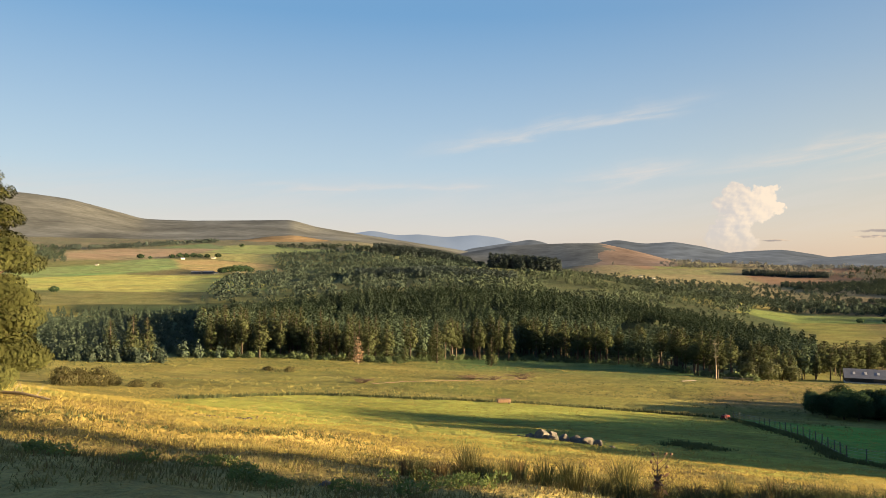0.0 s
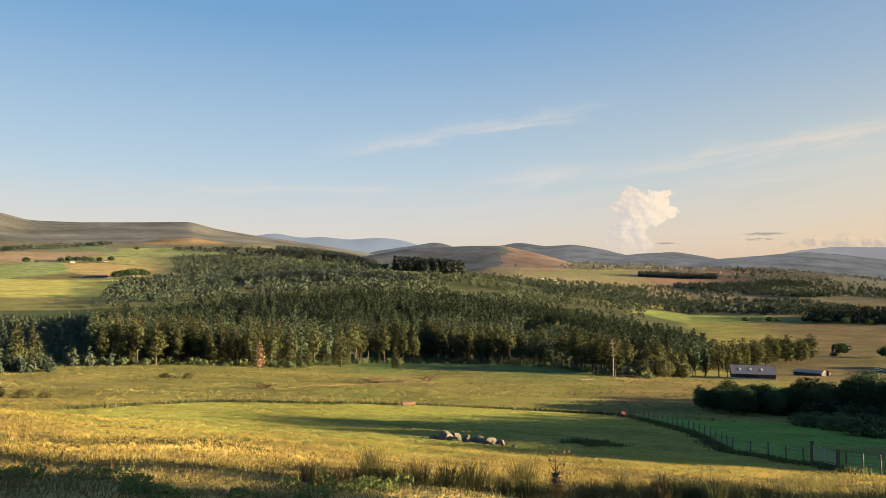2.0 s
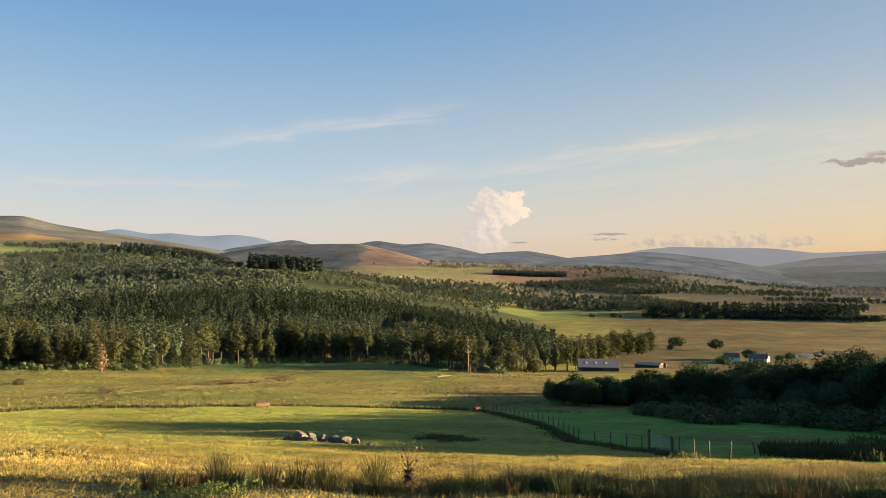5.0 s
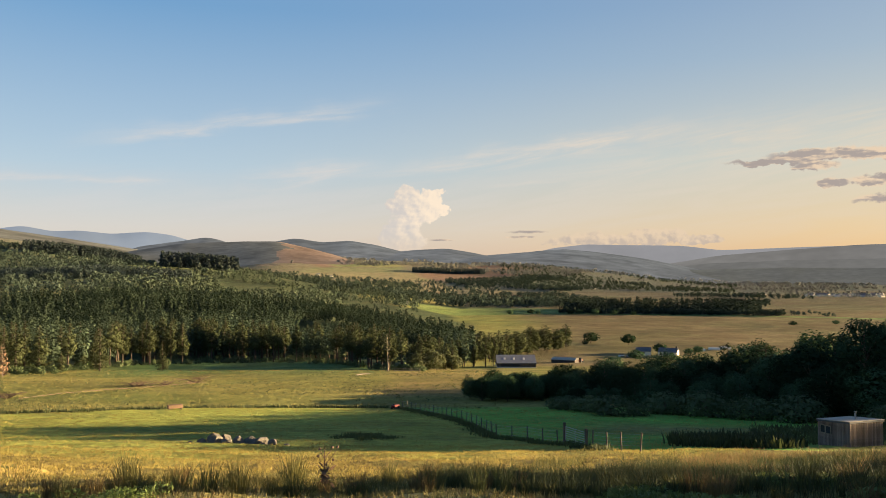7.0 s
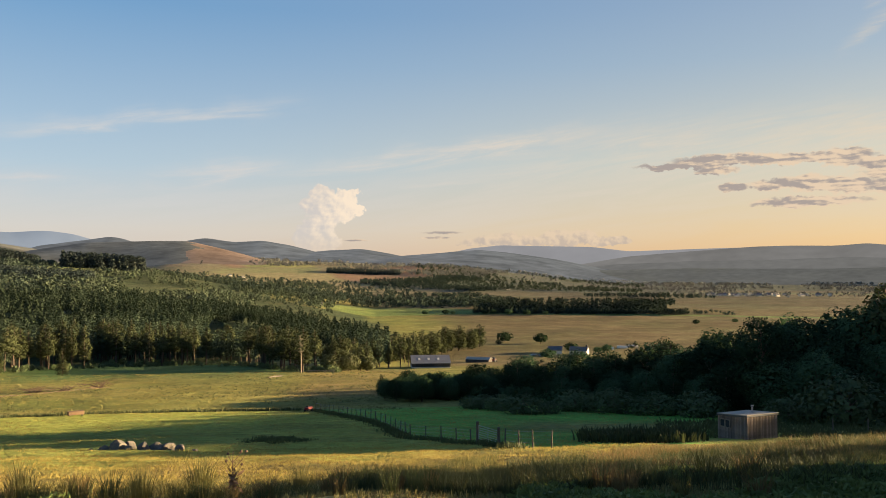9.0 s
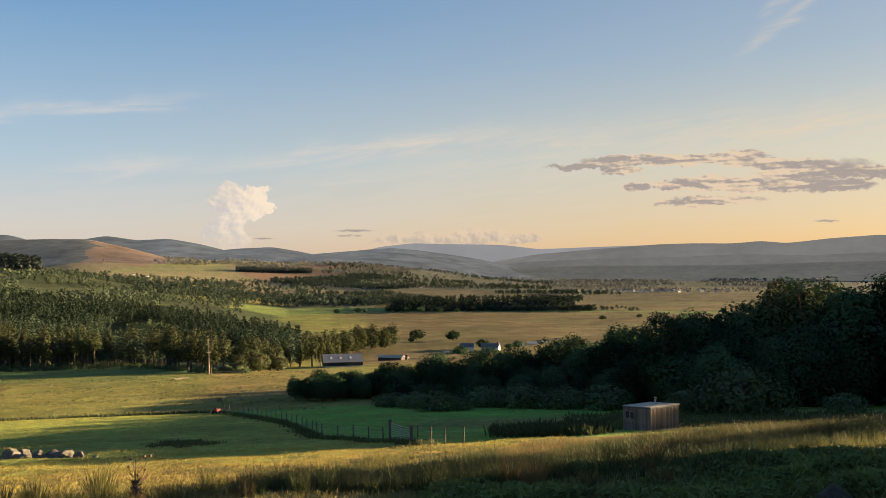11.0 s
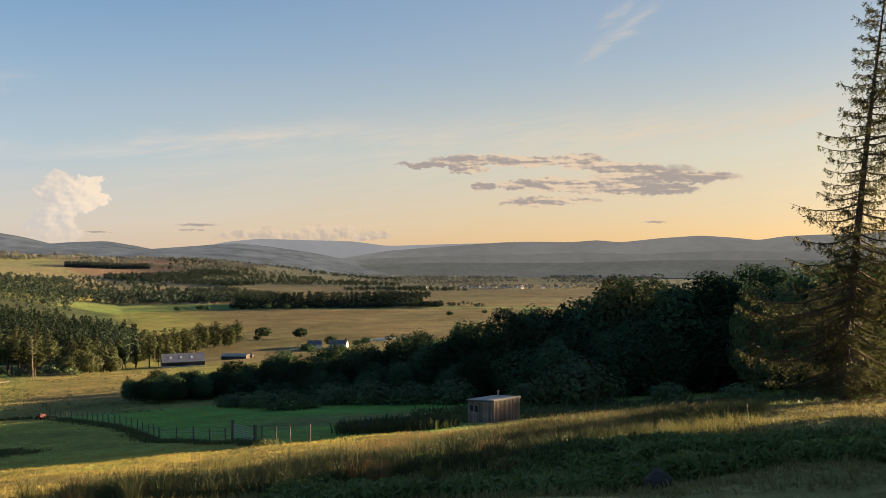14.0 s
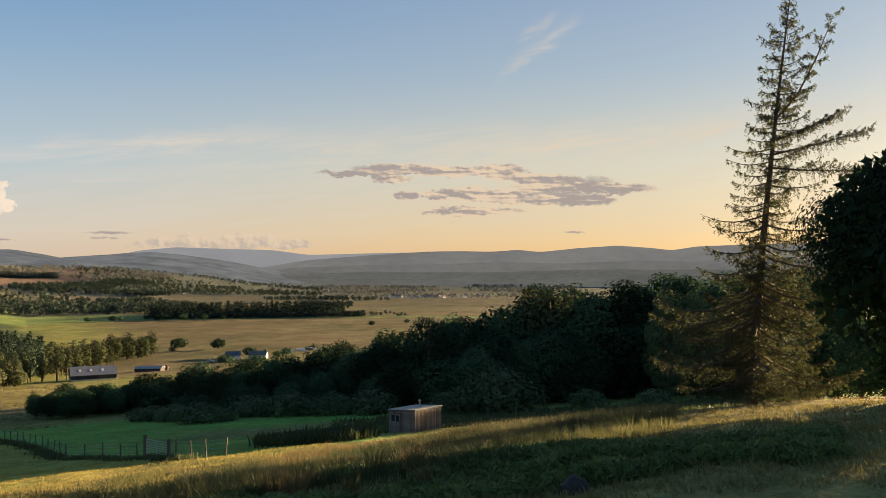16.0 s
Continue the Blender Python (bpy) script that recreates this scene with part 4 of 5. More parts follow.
for az_, r_, h in ((50.8, 106, 1.24), (52.6, 110, 1.15), (62.3, 112, 1.5), (64.7, 116, 1.68), (65.7, 120, 1.6), (67.6, 119, 1.76), (68.8, 120, 1.7)):
    x, y = at(az_, r_)
    tagged(put(birches[2], x, y, h, rng.uniform(0, 360), wide=1.15), "slender tall birch rising over the wood", group="trees of the wood")
for az_, r_, h in ((57.4, 112, 1.5), (58.5, 115, 1.6), (59.5, 113, 1.52), (60.5, 116, 1.58)):
    tagged(put(spruces[0], *at(az_, r_), h, az_ * 90), "dark pine rising over the wood", group="trees of the wood")
forest("undergrowth", "shaded scrub under the trees of the wood", [at(a_, np.interp(a_, (25, 29, 32, 38, 44, 54, 61, 67, 81), (150, 143, 140, 124, 118, 98, 106, 116, 112)) + rng.uniform(0, 16)) for a_ in rng.uniform(26, 79, 260)], lambda s: broad_shape(s, 3.2, 2.0, 150, 0.26, -0.1, 12), "leaf", (0.6, 1.2))
thicket = tree("bush", *broad_shape(28, 3.2, 2.6, 2200, 0.12, -0.2, 22, (0.25, 0.5)), "thicket", "olive-brown bush", "bush")
# mostly hidden behind larch and big tree; added to shade the brow
for az_, r_, h in ((75.4, 66, 0.58), (76.7, 63, 0.62), (78.0, 64, 0.6), (79.3, 60, 0.6), (80.6, 61, 0.64), (81.9, 60, 0.6), (83.3, 61, 0.62)):
    tagged(put(birches[0], *at(az_, r_), h, rng.uniform(0, 360), wide=1.2), "small dense tree added to shade the brow", group="trees of the wood")
shrub = tree("bush", *broad_shape(29, 3.2, 2.6, 2200, 0.12, -0.2, 40, (0.25, 0.45)), "leaf", "low rounded bush before the wood", "bush")
for c in shrub.children:
    if c.name.startswith("crown"):
        c.data.materials[0] = M["gorse"]
for az_, r_, h, w in ((34.8, 104, 0.95, 1.5), (33.2, 112, 0.85, 1.3), (36.6, 106, 0.6, 1.2), (31.0, 122, 0.7, 1.3), (32.0, 117, 0.8, 1.4), (55.8, 90, 1.9, 1.15), (52.5, 92, 1.0, 1.3), (47.0, 104, 1.2, 1.4), (38.5, 112, 1.1, 1.3), (41.0, 110, 1.2, 1.4),
                      (27.0, 150, 1.0, 1.4), (62.0, 96, 0.8, 1.3), (66.5, 92, 0.7, 1.4), (44.0, 108, 1.1, 1.4)):
    x, y = at(az_, r_)
    tagged(put(shrub, x, y, h, rng.uniform(0, 360), wide=w), group="bushes before the wood")
for az_, r_, h, w in ((-12.3, 196, 0.45, 1.3), (-10.8, 195, 0.5, 1.4), (-24.4, 116, 0.9, 0.9), (-23.2, 118, 1.0, 0.9), (-22.4, 124, 0.6, 1.0), (-20.9, 122, 0.45, 1.3), (-25.4, 108, 0.9, 0.8), (-19.6, 124, 0.35, 1.2)):
    x, y = at(az_, r_)
    tagged(put(thicket, x, y, h, rng.uniform(0, 360), wide=w), "sunlit olive-brown bush in the rough meadow", group="bushes in the meadow")
lone = tree("tree", *broad_shape(30, 3.2, 2.0, 420, 0.24, 0.1, 18, (0.3, 0.45)), "leaf", "round field tree standing alone on open ground")
for az_, r_, h in ((33.3, 545, 2.6), (35.9, 540, 2.4), (32.9, 530, 1.1), (31.3, 574, 2.5), (27.6, 900, 1.9), (29.1, 900, 2.0), (29.6, 905, 1.5), (31.9, 900, 1.9), (32.5, 900, 2.0), (33.6, 902, 2.2), (34.9, 890, 2.2), (36.2, 890, 1.6), (46.5, 760, 1.6), (49, 800, 1.4), (38.0, 478, 2.0), (36.4, 430, 2.0),
                      (-26.0, 815, 2.2), (-15.5, 1265, 3.4), (-15.1, 1270, 3.8), (-14.7, 1272, 4.2), (-14.3, 1278, 4.4), (-13.9, 1280, 4.0), (-13.6, 1282, 3.0), (-18.8, 1690, 3.2), (-18.3, 1700, 3.8), (-17.9, 1700, 3.6), (-17.4, 1710, 3.6), (-17.0, 1705, 3.0), (-16.5, 1700, 3.0), (-15.8, 1700, 3.4), (-20.8, 1668, 3.6), (-20.2, 1675, 2.0), (-14.2, 2100, 3.0), (39.9, 470, 1.3), (40.5, 480, 1.5)):
    x, y = at(az_, r_)
    tagged(put(lone, x, y, h * 1.02, rng.uniform(0, 360), wide=1.25), "round field tree standing alone on open ground", "tree", "field trees")
willow = tree("willow", *broad_shape(36, 9, 5.5, 2000, 0.34, 0.0, 44), "willow", "broad grey-green willow at the end of the forest")
stand(willow, *at(21.6, 290))
for az_, r_, h in ((22.9, 300, 1.0), (20.9, 281, 0.75), (22.2, 284, 0.85), (23.6, 297, 0.7)):
    put(willow, *at(az_, r_), h, az_ * 130)
discard([*birches, *spruces, *inner, shrub, thicket, lone])

# ---- single trees near the path ----
pine = tree("pine_tree", *pine_shape(31, 14.5, 0.02, 5.2, 66000, 0.052, 1.1, 15, 0.02, 5, 0.34, 2.2, 0.16, 0.74), "golden_needle", "large sunlit pine with low orange-brown limbs", bark="bark")
stand(pine, *at(-30.3, 45))


def larch_shape(seed):
    """A ragged larch: leaning trunk, a second leader, drooping limbs hung with short twigs."""
    rng = np.random.default_rng(seed)

    def axis(z):
        return np.array([1.9 * (z / 19) ** 1.3, 0.2 * np.sin(z * 0.3), z])
    zs = np.linspace(-0.5, 18.9, 14)
    wood = [tube([axis(max(z, 0)) if z > 0 else np.array([0, 0, z]) for z in zs], np.interp(zs, (0, 1, 18.9), (0.34, 0.24, 0.02)), 8)]
    pts = []

    def limb(base, out, length, droop, rise, thick):
        side = np.array([-out[1], out[0], 0])
        n = 7
        line = []
        for i in range(n):
            u = i / (n - 1)
            line.append(base + out * length * u + np.array([0, 0, rise * u - droop * u * (1 - 0.55 * u) + 0.25 * droop * u ** 3]) + side * rng.normal(0, 0.05) * length * u)
        wood.append(tube(line, np.linspace(thick, 0.008, n), 4))
        line = np.array(line)
        m = int(length * (24 if base[2] < 8 else 15)) + 4
        for j in range(m):
            u = rng.uniform(0.12, 1.0)
            k = min(int(u * (n - 1)), n - 2)
            p = line[k] + (line[k + 1] - line[k]) * (u * (n - 1) - k)
            w = length * 0.26 * (1.1 - u) + 0.18
            q = p + side * rng.uniform(-1, 1) * w + out * rng.uniform(-0.1, 0.35) * w + np.array([0, 0, -rng.uniform(0.1, 1.0) * w])
            if j % 2:
                wood.append(tube([p, q], [0.012, 0.005], 3))
            for v in np.linspace(0.2, 1.05, 7):
                pts.append(p + (q - p) * v + rng.normal(0, 0.035, 3))
    for i in range(165):
        u = i / 164
        z = 1.2 + 17.4 * u ** 1.25
        t = i * 2.4 + rng.uniform(-0.5, 0.5)
        out = np.array([np.cos(t), np.sin(t), 0])
        length = np.interp(z, (1, 3.5, 7, 8.5, 12, 16, 19), (3.4, 4.4, 3.7, 2.5, 1.9, 1.3, 0.4)) * rng.uniform(0.35, 1.2)
        limb(axis(z), out, length, length * np.interp(z, (1, 8, 16), (0.75, 0.55, 0.35)), length * np.interp(z, (1, 8, 16, 19), (-0.05, 0.12, 0.35, 0.9)), 0.015 + 0.012 * length)
    # second leader and the long side limb
    top = [axis(13.2), axis(13.2) + (0.9, 0, 1.0), axis(13.2) + (1.75, 0, 2.7), axis(13.2) + (2.5, 0, 4.6)]
    wood.append(tube(top, (0.07, 0.05, 0.035, 0.01), 5))
    for j in range(22):
        u = j / 21
        b = np.array([np.interp(u, (0, 0.33, 0.66, 1), [p[k] for p in top]) for k in range(3)])
        t = j * 2.4
        limb(b, np.array([np.cos(t), np.sin(t), 0]), 0.95 - 0.6 * u, 0.2, 0.3, 0.018)
    for z, length, rise in ((11.6, 4.0, 1.1), (11.0, 3.6, -0.1), (12.2, 2.8, 1.3)):
        base, out = axis(z), np.array([0.97, 0.24, 0])
        limb(base, out, length, 0.3, rise, 0.06)
        for j in range(8):
            u = 0.3 + 0.7 * j / 7
            b = base + out * length * u + np.array([0, 0, rise * u - 0.2 * u])
            limb(b, np.array([0.8, (-1) ** j * 0.5, 0]), 1.1 - 0.5 * u, 0.25, 0.5, 0.02)
    pts = np.array(pts)
    return join(wood), leaves(rng, pts, 0.031, 2.4)


larch = tree("larch_tree", *larch_shape(32), "larch", "tall ragged larch with drooping sparse branches and two leaders")
stand(larch, *at(72.9, 40), -73)
wide = broad_shape(33, 12.8, 7.6, 66000, 0.095, 0.15, 150, (0.16, 0.3))
heart = np.random.default_rng(34)
heart_pts = np.concatenate([blob_points(heart, 5200, (0, 0, 7.2), (6.3, 6.3, 4.8), 0.2), blob_points(heart, 2400, (0, 0, 4.0), (6.9, 6.9, 2.6), 0.2)])
wide = wide[0], join([wide[1], leaves(heart, heart_pts[:, :3], 0.34)])
plain_ = tree("broadleaf_tree", *broad_shape(34, 14, 7.0, 1800, 0.35, 0.08, 80, (0.16, 0.3)), "leaf", "dense dark rounded tree")
big = tree("broadleaf_tree", *wide, "leaf", "dense dark rounded tree beside the larch")
stand(big, *at(85.4, 36))
big.scale = (0.83, 0.83, 0.83)
# two unseen trees, added for the shade on the near slope
tagged(put(plain_, *at(99, 44), 0.9, 70), "dense dark rounded tree out of view, added to shade the slope")
tagged(put(plain_, *at(112, 40), 0.8, 170), "dense dark rounded tree out of view, added to shade the slope")
discard([plain_])
side = tree("birch_tree", *broad_shape(35, 14, 3.3, 9000, 0.13, 0.03, 60, (0.2, 0.38)), "gorse", "golden-green birch at the wood's edge behind the larch")
stand(side, *at(67.4, 99), 60)
stand(copy_thing(side, pose(0, 0, 0)), *at(69.4, 103), 170)

# ---- grasses ----
def blades(rng, n, spread, height, width, lean=0.35):
    """Blades of a tuft: two bent quads each."""
    t, d = rng.uniform(0, 6.283, n), spread * np.sqrt(rng.random(n))
    b = np.stack([np.cos(t) * d, np.sin(t) * d, np.full(n, -0.04)], -1)
    h = height * rng.uniform(0.5, 1.1, n)
    go = np.stack([np.cos(t), np.sin(t), np.zeros(n)], -1) * (lean * h * rng.uniform(0.1, 1.0, n))[:, None] + rng.normal(0, 0.05, (n, 3)) * height * (1, 1, 0)
    f = rng.uniform(0, 6.283, n)
    w = np.stack([np.cos(f), np.sin(f), np.zeros(n)], -1) * width
    upv = np.array([0, 0, 1.0])
    mid, tip = b + go * 0.35 + upv * (h * 0.6)[:, None], b + go + upv * h[:, None]
    vs = np.stack([b - w, b + w, mid + w * 0.8, mid - w * 0.8, tip + w * 0.15, tip - w * 0.15], 1).reshape(-1, 3)
    k = np.arange(n)[:, None] * 6
    return vs, np.concatenate([k + (0, 1, 2, 3), k + (3, 2, 4, 5)])


def sward(name, label, spots, tufts, mat, size=(0.7, 1.3)):
    """Many tufts as one sheet of stuff."""
    spots = np.array(spots)
    zs = land(spots[:, 0], spots[:, 1])
    vs, fs, k = [], [], 0
    for (x, y), z in zip(spots, zs):
        v, f = tufts[rng.integers(len(tufts))]
        s, t = rng.uniform(*size), rng.uniform(0, 6.283)
        rot = np.array([[np.cos(t), -np.sin(t), 0], [np.sin(t), np.cos(t), 0], [0, 0, 1]])
        vs.append(v @ rot.T * s + (x, y, z))
        fs.append(f + k)
        k += len(v)
    return tagged(new(name, mesh(name, np.concatenate(vs), np.concatenate(fs), [M[mat]])), label, "grass", kind="stuff")


def field(n, a0, a1, r0, r1, keep=None):
    out = []
    while len(out) < n:
        a_, r_ = rng.uniform(a0, a1), math.sqrt(rng.uniform(r0 * r0, r1 * r1))
        p = at(a_, r_)
        if keep is None or keep(a_, r_, p):
            out.append(p)
    return out


def patch(p, f, seed):
    return noise.noise((p[0] * f, p[1] * f, seed))


short = [blades(rng, 8, 0.25, 0.15, 0.011, 0.9) for _ in range(6)]
long_ = [blades(rng, 13, 0.24, 0.5, 0.0075, 0.7) for _ in range(6)]
clump = [blades(rng, 6, 0.55, 0.42, 0.05, 0.5) for _ in range(5)]
sward("short_grass", "short tufted grass on the near slope", field(10000, -32, 84, 13, 34), short, "grass")
sward("short_grass", "short grass on the shaded slope", field(3600, 32, 84, 13, 27), short, "grass", (0.6, 1.2))
sward("dry_grass", "dry straw-coloured grass on the slope", field(7000, -32, 84, 14, 50, lambda a, r, p: patch(p, 0.12, 1) > -0.15), short, "straw", (0.6, 1.2))
sward("tall_grass", "tall seeding grass on the brow", field(3600, 30, 68, 22, 44, lambda a, r, p: patch(p, 0.1, 4) > -0.25 and r > np.interp(a, (30, 45, 60, 70), (22, 23, 26, 30)) and r < np.interp(a, (30, 40, 45, 52, 60, 70), (26, 29, 34, 42, 43, 40))), long_, "dark_rush", (0.6, 1.15))
sward("tall_grass", "tawny tall grass on the brow", field(1500, 30, 68, 23, 42, lambda a, r, p: patch(p, 0.16, 14) > 0.0), long_, "rush", (0.6, 1.1))
sward("tall_grass", "dark green rushes on the near brow", field(1500, 22, 58, 18.5, 27, lambda a, r, p: patch(p, 0.2, 21) > -0.2), long_, "dark_rush", (0.8, 1.4))
sward("tall_grass", "thin rushes between the tufts of the slope", field(380, 2, 32, 20, 27, lambda a, r, p: patch(p, 0.25, 4) > 0.05), long_, "rush", (0.5, 1.0))
sward("tall_grass", "pale seed heads of tall grass on the brow", field(900, 40, 66, 26, 44, lambda a, r, p: patch(p, 0.2, 9) > 0.0), long_, "straw", (0.7, 1.2))
sward("pasture_grass", "golden standing grass on the lower slope", field(15000, -31, 44, 24, 60, lambda a, r, p: a < 26 or r > np.interp(a, (26, 32, 44), (26, 36, 44))), [blades(rng, 6, 0.3, 0.12, 0.02, 0.7) for _ in range(6)], "gold_grass", (0.6, 1.2))
sward("pasture_grass", "cropped pasture grass", field(12000, -30, 45, 58, 124), [blades(rng, 5, 0.5, 0.11, 0.035, 0.6) for _ in range(5)], "gold_grass")
sward("meadow_tufts", "rough tussocks in the wet meadow", field(9500, -27, 27, 122, 275, lambda a, r, p: patch(p, 0.03, 2) > -0.3), clump, "tussock", (0.25, 0.85))
sward("meadow_tufts", "dry tussocks in the wet meadow", field(4600, -27, 27, 124, 285, lambda a, r, p: patch(p, 0.045, 6) > 0.0), clump, "dark_rush", (0.3, 0.9))
edge_line = [(a_, 118 + 8 * smooth(-3, 10, a_) - 30 * (1 - smooth(-22, -8, a_))) for a_ in np.arange(-18, 19, 0.06)]
sward("ditch_rushes", "dark rushes along the ditch at the pasture's end", [at(a_ + rng.normal(0, 0.05), r_ + rng.normal(0, 0.6)) for a_, r_ in edge_line], clump, "dark_rush", (0.8, 1.5))
# dark blades drawn in place of the shade on the bank's side
sward("bank_turf", "dark grass along the low earth bank, standing in for its shade", [(x_ + rng.normal(0, 0.1), 25.2 + 0.75 * (x_ + 14) + rng.normal(0, 0.15)) for x_ in np.arange(-26, -3, 0.035)], [blades(rng, 10, 0.15, 0.3, 0.02, 0.6) for _ in range(3)], "dark_rush", (0.2, 0.5))
line = [(r_, float(fence_az(r_))) for r_ in np.arange(52, 126, 0.12)]
sward("fence_rushes", "rank grass and rushes along the fence", [at(a_ - abs(rng.normal(0, 0.5)) * 70 / r_, r_ + rng.normal(0, 0.5)) for r_, a_ in line for _ in range(2)], clump, "dark_rush", (0.5, 1.0))
sward("reed_bed", "dark patch of rushes in the pasture", [(21.3 + rng.normal(0, 1.1), 67.2 + rng.normal(0, 1.6)) for _ in range(420)], clump, "dark_rush", (0.45, 0.75))
sward("rank_grass", "dark nettles and rushes before the hut", [at(rng.uniform(39.5, 46.5), rng.uniform(58, 67)) for _ in range(700)], clump, "dark_rush", (1.0, 2.3))
sward("rank_grass", "rough grass below the wood", [at(rng.uniform(44, 76), rng.uniform(64, 95)) for _ in range(2600)], clump, "dark_rush", (0.6, 1.3))

tufts = []
for i in range(4):
    v, f = blades(rng, 110, 0.22, 0.85, 0.009, 0.45)
    root = new("rush_tuft")
    part("foliage", (v, f), ("rush", "straw", "rush", "dark_rush")[i], root)
    tufts.append(tagged(root, "upright tuft of soft rush on the slope", "grass tuft"))
for i in range(84):
    a_ = rng.uniform(-3, 58)
    r_ = np.interp(a_, (-5, 15, 30, 66), (23, 22, 20.5, 19)) + rng.uniform(-3.0, 2.5)
    tagged(put(tufts[rng.integers(4)], *at(a_, r_), rng.uniform(0.35, 0.95), rng.uniform(0, 360), 0.0), group="rush tufts on the slope")
for a_, r_, h in ((1.8, 27, 1.1), (2.2, 26.5, 0.9), (12.6, 26, 1.25), (13.1, 26.5, 1.1), (9.0, 25, 1.0), (19.5, 25, 0.9), (22.5, 24.5, 0.8), (26.2, 24, 0.9), (0.0, 24, 0.7), (5.2, 24.5, 0.8)):
    tagged(put(tufts[0 if h > 0.85 else 1], *at(a_, r_), h, rng.uniform(0, 360), 0.0), group="rush tufts on the slope")
discard(tufts)


def fern(seed):
    r2 = np.random.default_rng(seed)
    pts = blob_points(r2, 110, (0, 0, 0.2), (0.5, 0.5, 0.22), 0.5)
    return leaves(r2, pts[:, :3], 0.06, 1.7)


sward("bracken", "low green bracken on the near slope", field(680, 36, 78, 13, 22, lambda a, r, p: patch(p, 0.35, 11) > 0.0), [fern(s) for s in (1, 2, 3)], "fern", (0.4, 0.9))
sward("bracken", "scattered green bracken on the shaded slope", field(34, -28, 6, 15.5, 20), [fern(s) for s in (4, 5)], "fern", (0.35, 0.75))

# ---- thistle ----
weed = new("thistle")
part("stem", join([tube([(0, 0, -0.05), (0.02, 0, 0.5), (-0.02, 0.01, 1.0), (0, 0, 1.35)], (0.018, 0.016, 0.012, 0.008), 6)]), "dry", weed)
for i, (z, ox, oz) in enumerate(((0.6, 0.22, 0.35), (0.75, -0.18, 0.3), (0.85, 0.34, 0.42), (1.0, -0.14, 0.22), (1.05, 0.2, 0.2))):
    b = part("branch", tube([(0, 0, z), (ox * 0.6, 0.03 * i, z + oz * 0.5), (ox, 0.05 * i, z + oz)], (0.012, 0.009, 0.006), 5), "dry", weed)
    bm = bmesh.new()
    bmesh.ops.create_icosphere(bm, subdivisions=1, radius=0.045, matrix=pose(ox, 0.05 * i, z + oz + 0.03))
    part("seed_head", bm, "dry", b)
r9 = np.random.default_rng(9)
part("leaf", leaves(r9, np.stack([r9.normal(0, 0.08, 40), r9.normal(0, 0.08, 40), r9.uniform(0.1, 0.9, 40)], -1), 0.07, 1.8), "dry", weed)
stand(tagged(weed, "tall withered brown thistle with bare seed heads", "weed"), *at(15.1, 22.2), -15, 0.0)


# ---- stones ----
def boulder(name, label, x, y, size, seed, turn=0.0, group="", mat="stone"):
    bm = bmesh.new()
    bmesh.ops.create_icosphere(bm, subdivisions=3, radius=1.0)
    r2 = random.Random(seed)
    cuts = [Vector((r2.uniform(-1, 1), r2.uniform(-1, 1), r2.uniform(-0.3, 1))).normalized() for _ in range(14)]
    for v in bm.verts:
        p = v.co.copy()
        for c in cuts:
            d = p.dot(c) - 0.52
            if d > 0:
                p -= c * d * 0.9
        p += p.normalized() * noise.fractal(p * 2.2 + Vector((seed, 0, 0)), 0.8, 2.0, 3) * 0.09
        v.co = Vector((p.x * size[0], p.y * size[1], p.z * size[2]))
    me = bpy.data.meshes.new(name)
    bm.to_mesh(me)
    bm.free()
    me.materials.append(M[mat])
    ob = new(name, me)
    ob.matrix_world = pose(x, y, ground_z(x, y) + size[2] * 0.25, r2.uniform(-14, 14), r2.uniform(-14, 14), turn)
    return tagged(ob, label, "rock", group)


for i, (x, y, w, h) in enumerate(((8.0, 64.5, 0.9, 1.0), (9.0, 64.8, 0.7, 0.8), (9.7, 63.6, 0.8, 0.7), (10.5, 63.3, 0.7, 0.75), (11.4, 62.6, 0.8, 0.8), (12.0, 61.6, 0.7, 0.65), (8.6, 63.3, 0.5, 0.4), (7.1, 64.6, 0.45, 0.45), (6.9, 65.0, 0.4, 0.2), (12.9, 60.6, 0.4, 0.2), (6.2, 65.0, 0.3, 0.15))):
    boulder("boulder", "grey granite boulder in a heap on the pasture", x, y, (w * 1.12, w * 0.9, h * 0.85), i + 3, i * 47, "boulder heap")
boulder("rock", "dark grey rock in the bracken", *at(61.9, 15.0), (0.5, 0.38, 0.34), 31, 20, mat="dark_stone")
boulder("rock", "flat grey stone half sunk in the grass", *at(-8.2, 18.0), (0.24, 0.17, 0.12), 32, 50)
for i in range(16):
    a_ = np.interp(i, (0, 15), (-17, -12.5)) + rng.normal(0, 0.2)
    boulder("stone", "small dark stone among turf clods", *at(a_, np.interp(i, (0, 15), (48, 53)) + rng.normal(0, 0.5)), (rng.uniform(0.1, 0.25), 0.14, 0.1), 40 + i, i * 31, "field stones", "dark_board")

